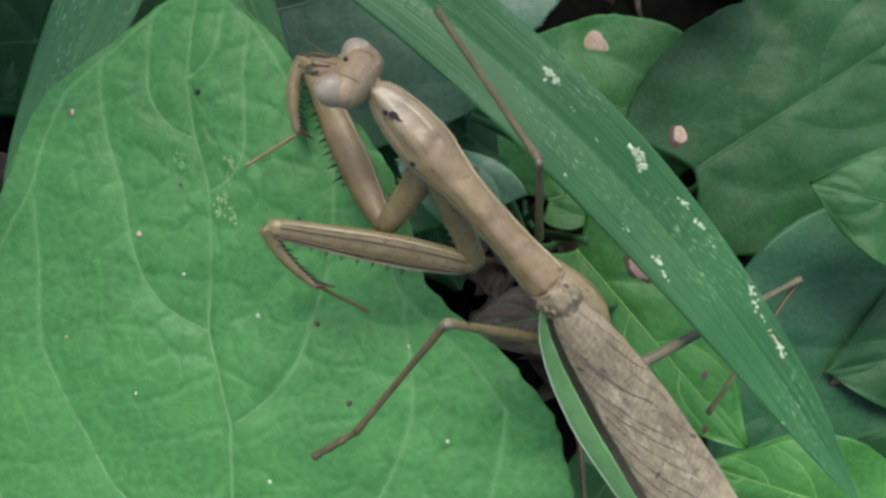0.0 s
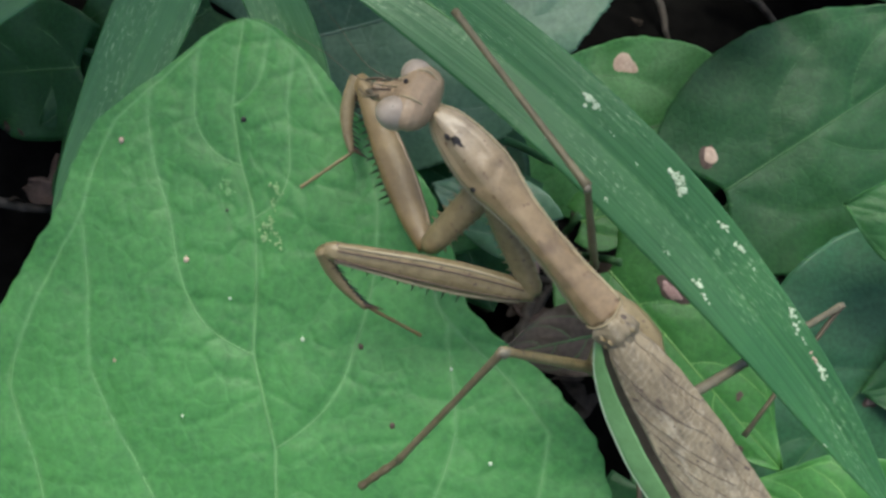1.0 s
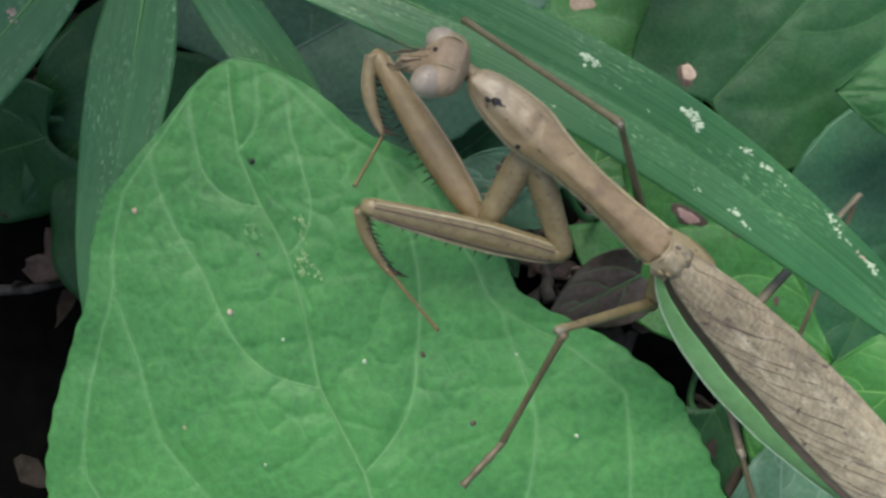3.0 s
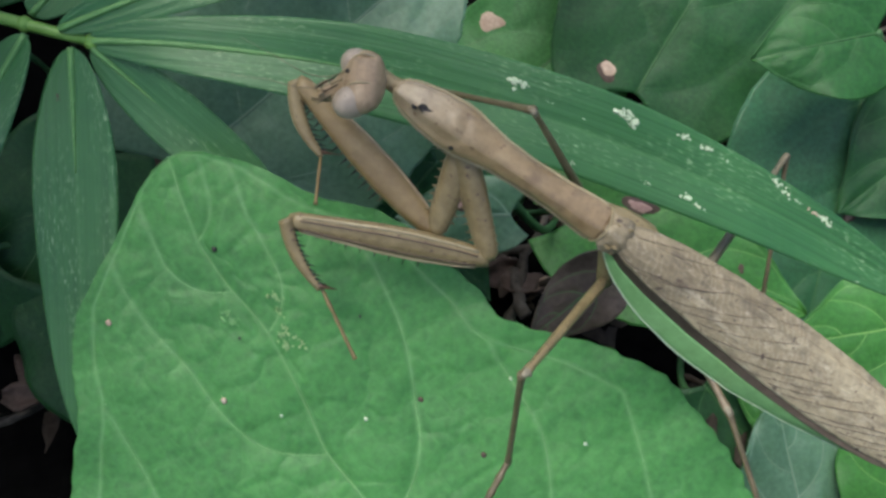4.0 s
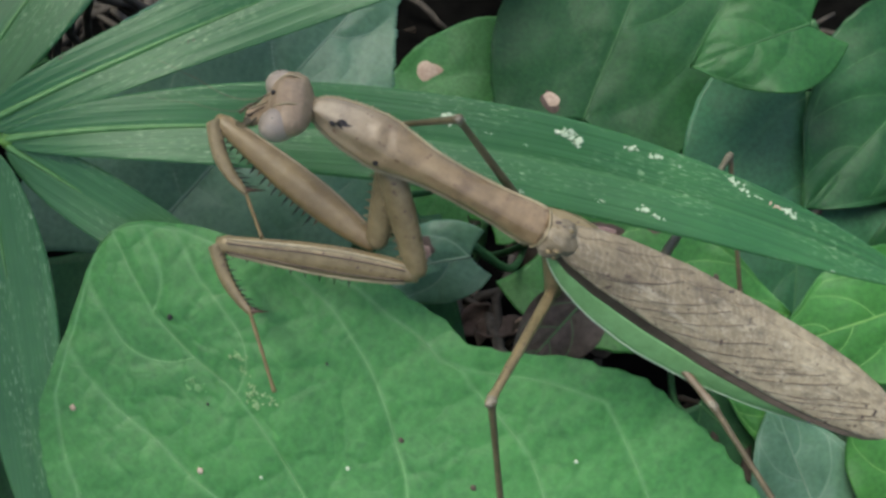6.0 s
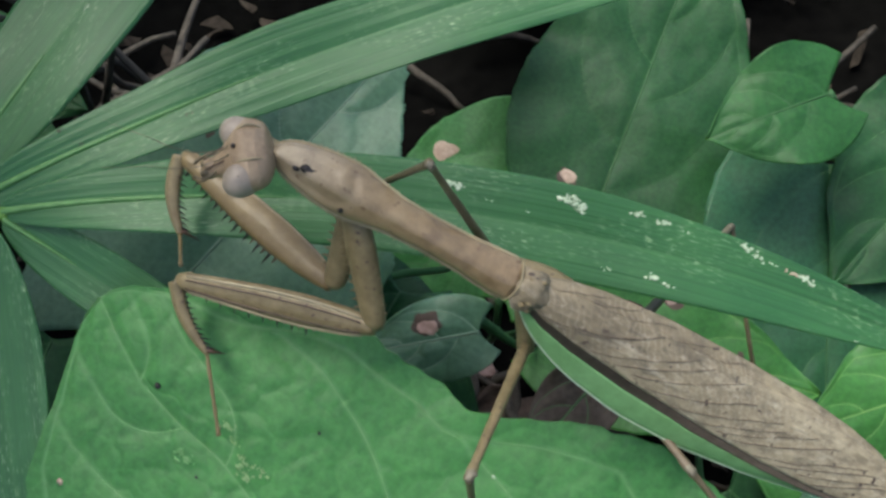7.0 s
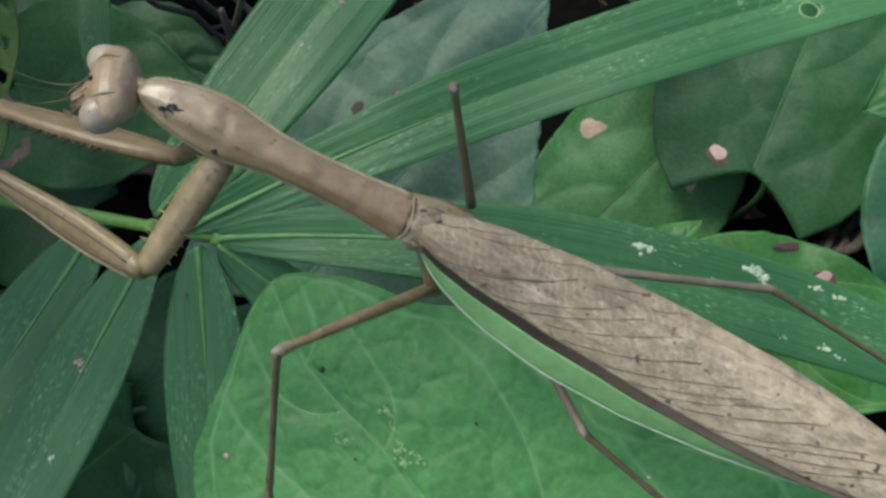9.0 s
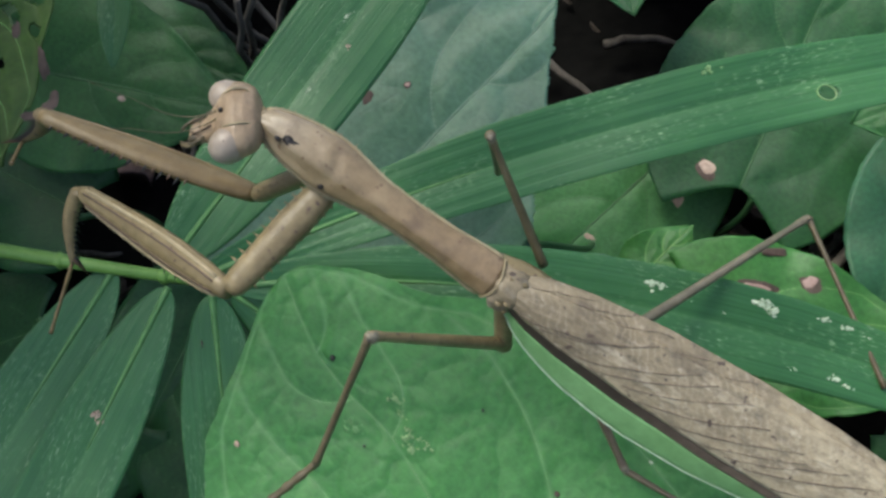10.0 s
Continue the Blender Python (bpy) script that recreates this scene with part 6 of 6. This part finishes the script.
    walk(mparts["HL tibia"], [
        (0, pose(-0.02397, 0.02056, -0.02379, 0.0, -33.9, 150.5)),
        (1, pose(-0.02634, 0.01866, -0.02327, 0.0, -35.7, 148.3)),
        (2, pose(-0.02747, 0.01763, -0.02284, 0.0, -36.3, 152.2)),
        (3.5, pose(-0.02889, 0.01274, -0.00313, 0.0, 15.8, 146.3)),
        (4.5, pose(-0.02899, 0.01171, -0.00257, 0.0, -35.8, 142.5)),
        (6.3, pose(-0.03059, 0.01033, -0.00445, 0.0, -3.6, 154.0)),
        (6.5, pose(-0.02991, 0.01149, -0.00393, 0.0, 6.0, 154.3)),
        (7, pose(-0.03027, 0.01072, -0.00408, 0.0, 1.7, 157.9)),
        (7.5, pose(-0.03123, 0.01296, -0.00859, 0.0, -14.6, 165.4)),
        (8, pose(-0.02492, 0.02210, -0.01223, 0.0, -19.6, 168.2)),
        (8.5, pose(-0.02537, 0.02168, -0.01185, 0.0, -17.9, 165.9)),
        (9, pose(-0.02841, 0.01446, -0.00388, 0.0, 6.5, 162.3)),
        (9.5, pose(-0.03049, 0.01545, -0.01825, 0.0, -18.6, -172.0)),
        (10, pose(-0.03033, 0.01601, -0.01713, 0.0, -20.8, -166.6))])
    walk(mparts["MR femur"], [
        (0, pose(0.00388, -0.00097, -0.00533, -0.0, -46.7, -53.2)),
        (1, pose(0.00388, -0.00097, -0.00533, -0.0, -45.6, -43.8)),
        (2, pose(0.00388, -0.00097, -0.00533, -0.0, -43.7, -41.6)),
        (3.5, pose(0.00388, -0.00097, -0.00533, -0.0, -44.2, -35.8)),
        (4.5, pose(0.00388, -0.00097, -0.00533, -0.0, -43.2, -32.4)),
        (6.3, pose(0.00388, -0.00097, -0.00533, -0.0, -47.9, -34.8)),
        (6.5, pose(0.00388, -0.00097, -0.00533, -0.0, -48.6, -33.8)),
        (7, pose(0.00388, -0.00097, -0.00533, -0.0, -47.2, -35.5)),
        (7.5, pose(0.00388, -0.00097, -0.00533, -0.0, -51.3, -34.7)),
        (8, pose(0.00145, -0.00145, -0.00533, -0.0, -44.5, -32.8)),
        (8.5, pose(0.00000, -0.00145, -0.00533, -0.0, -41.7, -31.8)),
        (9, pose(-0.00581, -0.00291, -0.00533, -0.0, -39.6, -60.5)),
        (9.5, pose(-0.00436, -0.00291, -0.00533, -0.0, -31.0, -41.8)),
        (10, pose(-0.00436, -0.00291, -0.00533, -0.0, -25.9, -36.6))])
    walk(mparts["MR tibia"], [
        (0, pose(0.01124, -0.01081, 0.00772, 0.0, 36.9, 4.6)),
        (1, pose(0.01293, -0.00965, 0.00748, 0.0, 22.5, 3.5)),
        (2, pose(0.01358, -0.00958, 0.00705, 0.0, 19.5, 5.3)),
        (3.5, pose(0.01431, -0.00849, 0.00716, 0.0, 40.9, 25.7)),
        (4.5, pose(0.01492, -0.00797, 0.00693, 0.0, 54.9, 43.0)),
        (6.3, pose(0.01375, -0.00783, 0.00797, 0.0, 58.1, 47.5)),
        (6.5, pose(0.01373, -0.00755, 0.00811, 0.0, 58.6, 51.3)),
        (7, pose(0.01379, -0.00805, 0.00782, 0.0, 61.0, 60.3)),
        (7.5, pose(0.01309, -0.00735, 0.00865, 0.0, 67.3, 68.7)),
        (8, pose(0.01219, -0.00838, 0.00725, 0.0, 66.5, 98.8)),
        (8.5, pose(0.01137, -0.00850, 0.00660, 0.0, 61.7, 117.7)),
        (9, pose(0.00100, -0.01491, 0.00611, 0.0, 72.7, 106.2)),
        (9.5, pose(0.00710, -0.01314, 0.00391, 0.0, 72.2, 123.7)),
        (10, pose(0.00859, -0.01253, 0.00249, 0.0, 71.5, 117.9))])
    walk(mparts["HR femur"], [
        (0, pose(-0.02022, 0.00549, -0.02236, 0.0, 58.4, -129.1)),
        (1, pose(-0.02098, 0.00508, -0.02241, 0.0, 58.6, -126.6)),
        (2, pose(-0.02124, 0.00507, -0.02244, 0.0, 58.2, -121.4)),
        (3.5, pose(-0.02109, 0.00454, -0.02362, 0.0, 61.3, -115.8)),
        (4.5, pose(-0.02141, 0.00447, -0.02376, 0.0, 61.5, -122.7)),
        (6.3, pose(-0.01979, 0.00395, -0.02282, 0.0, 62.3, -120.2)),
        (6.5, pose(-0.02010, 0.00391, -0.02270, 0.0, 62.0, -126.6)),
        (7, pose(-0.01993, 0.00380, -0.02245, 0.0, 58.6, -131.4)),
        (7.5, pose(-0.01968, 0.00350, -0.02216, 0.0, 57.0, -137.4)),
        (8, pose(-0.01902, 0.00367, -0.02178, 0.0, 51.6, -146.6)),
        (8.5, pose(-0.01887, 0.00383, -0.02154, 0.0, 47.5, -153.7)),
        (9, pose(-0.00640, 0.00700, -0.01800, 0.0, 13.6, -163.6)),
        (9.5, pose(-0.01975, 0.00412, -0.02165, 0.0, 41.8, -128.9)),
        (10, pose(-0.01962, 0.00439, -0.02176, 0.0, 42.4, -126.6))])
    walk(mparts["HR tibia"], [
        (0, pose(-0.03456, -0.01214, -0.05935, 0.0, -23.2, 105.3)),
        (1, pose(-0.03445, -0.01306, -0.05947, 0.0, -21.8, 104.9)),
        (2, pose(-0.03318, -0.01444, -0.05932, 0.0, -22.0, 106.7)),
        (3.5, pose(-0.03016, -0.01426, -0.06168, 0.0, -10.3, 116.5)),
        (4.5, pose(-0.03262, -0.01299, -0.06189, 0.0, 0.2, 120.9)),
        (6.3, pose(-0.02995, -0.01349, -0.06125, 0.0, 4.7, 127.5)),
        (6.5, pose(-0.03228, -0.01246, -0.06100, 0.0, 3.6, 126.2)),
        (7, pose(-0.03490, -0.01319, -0.05948, 0.0, 2.7, 131.1)),
        (7.5, pose(-0.03710, -0.01251, -0.05855, 0.0, 6.4, 134.6)),
        (8, pose(-0.04154, -0.01118, -0.05581, 0.0, 1.9, 140.1)),
        (8.5, pose(-0.04515, -0.00918, -0.05354, 0.0, -28.1, 142.0)),
        (9, pose(-0.04680, -0.00490, -0.02820, 0.0, 12.7, 172.3)),
        (9.5, pose(-0.04008, -0.02109, -0.05056, 0.0, 5.8, 148.1)),
        (10, pose(-0.03872, -0.02136, -0.05103, 0.0, -27.2, 148.2))])


motions()
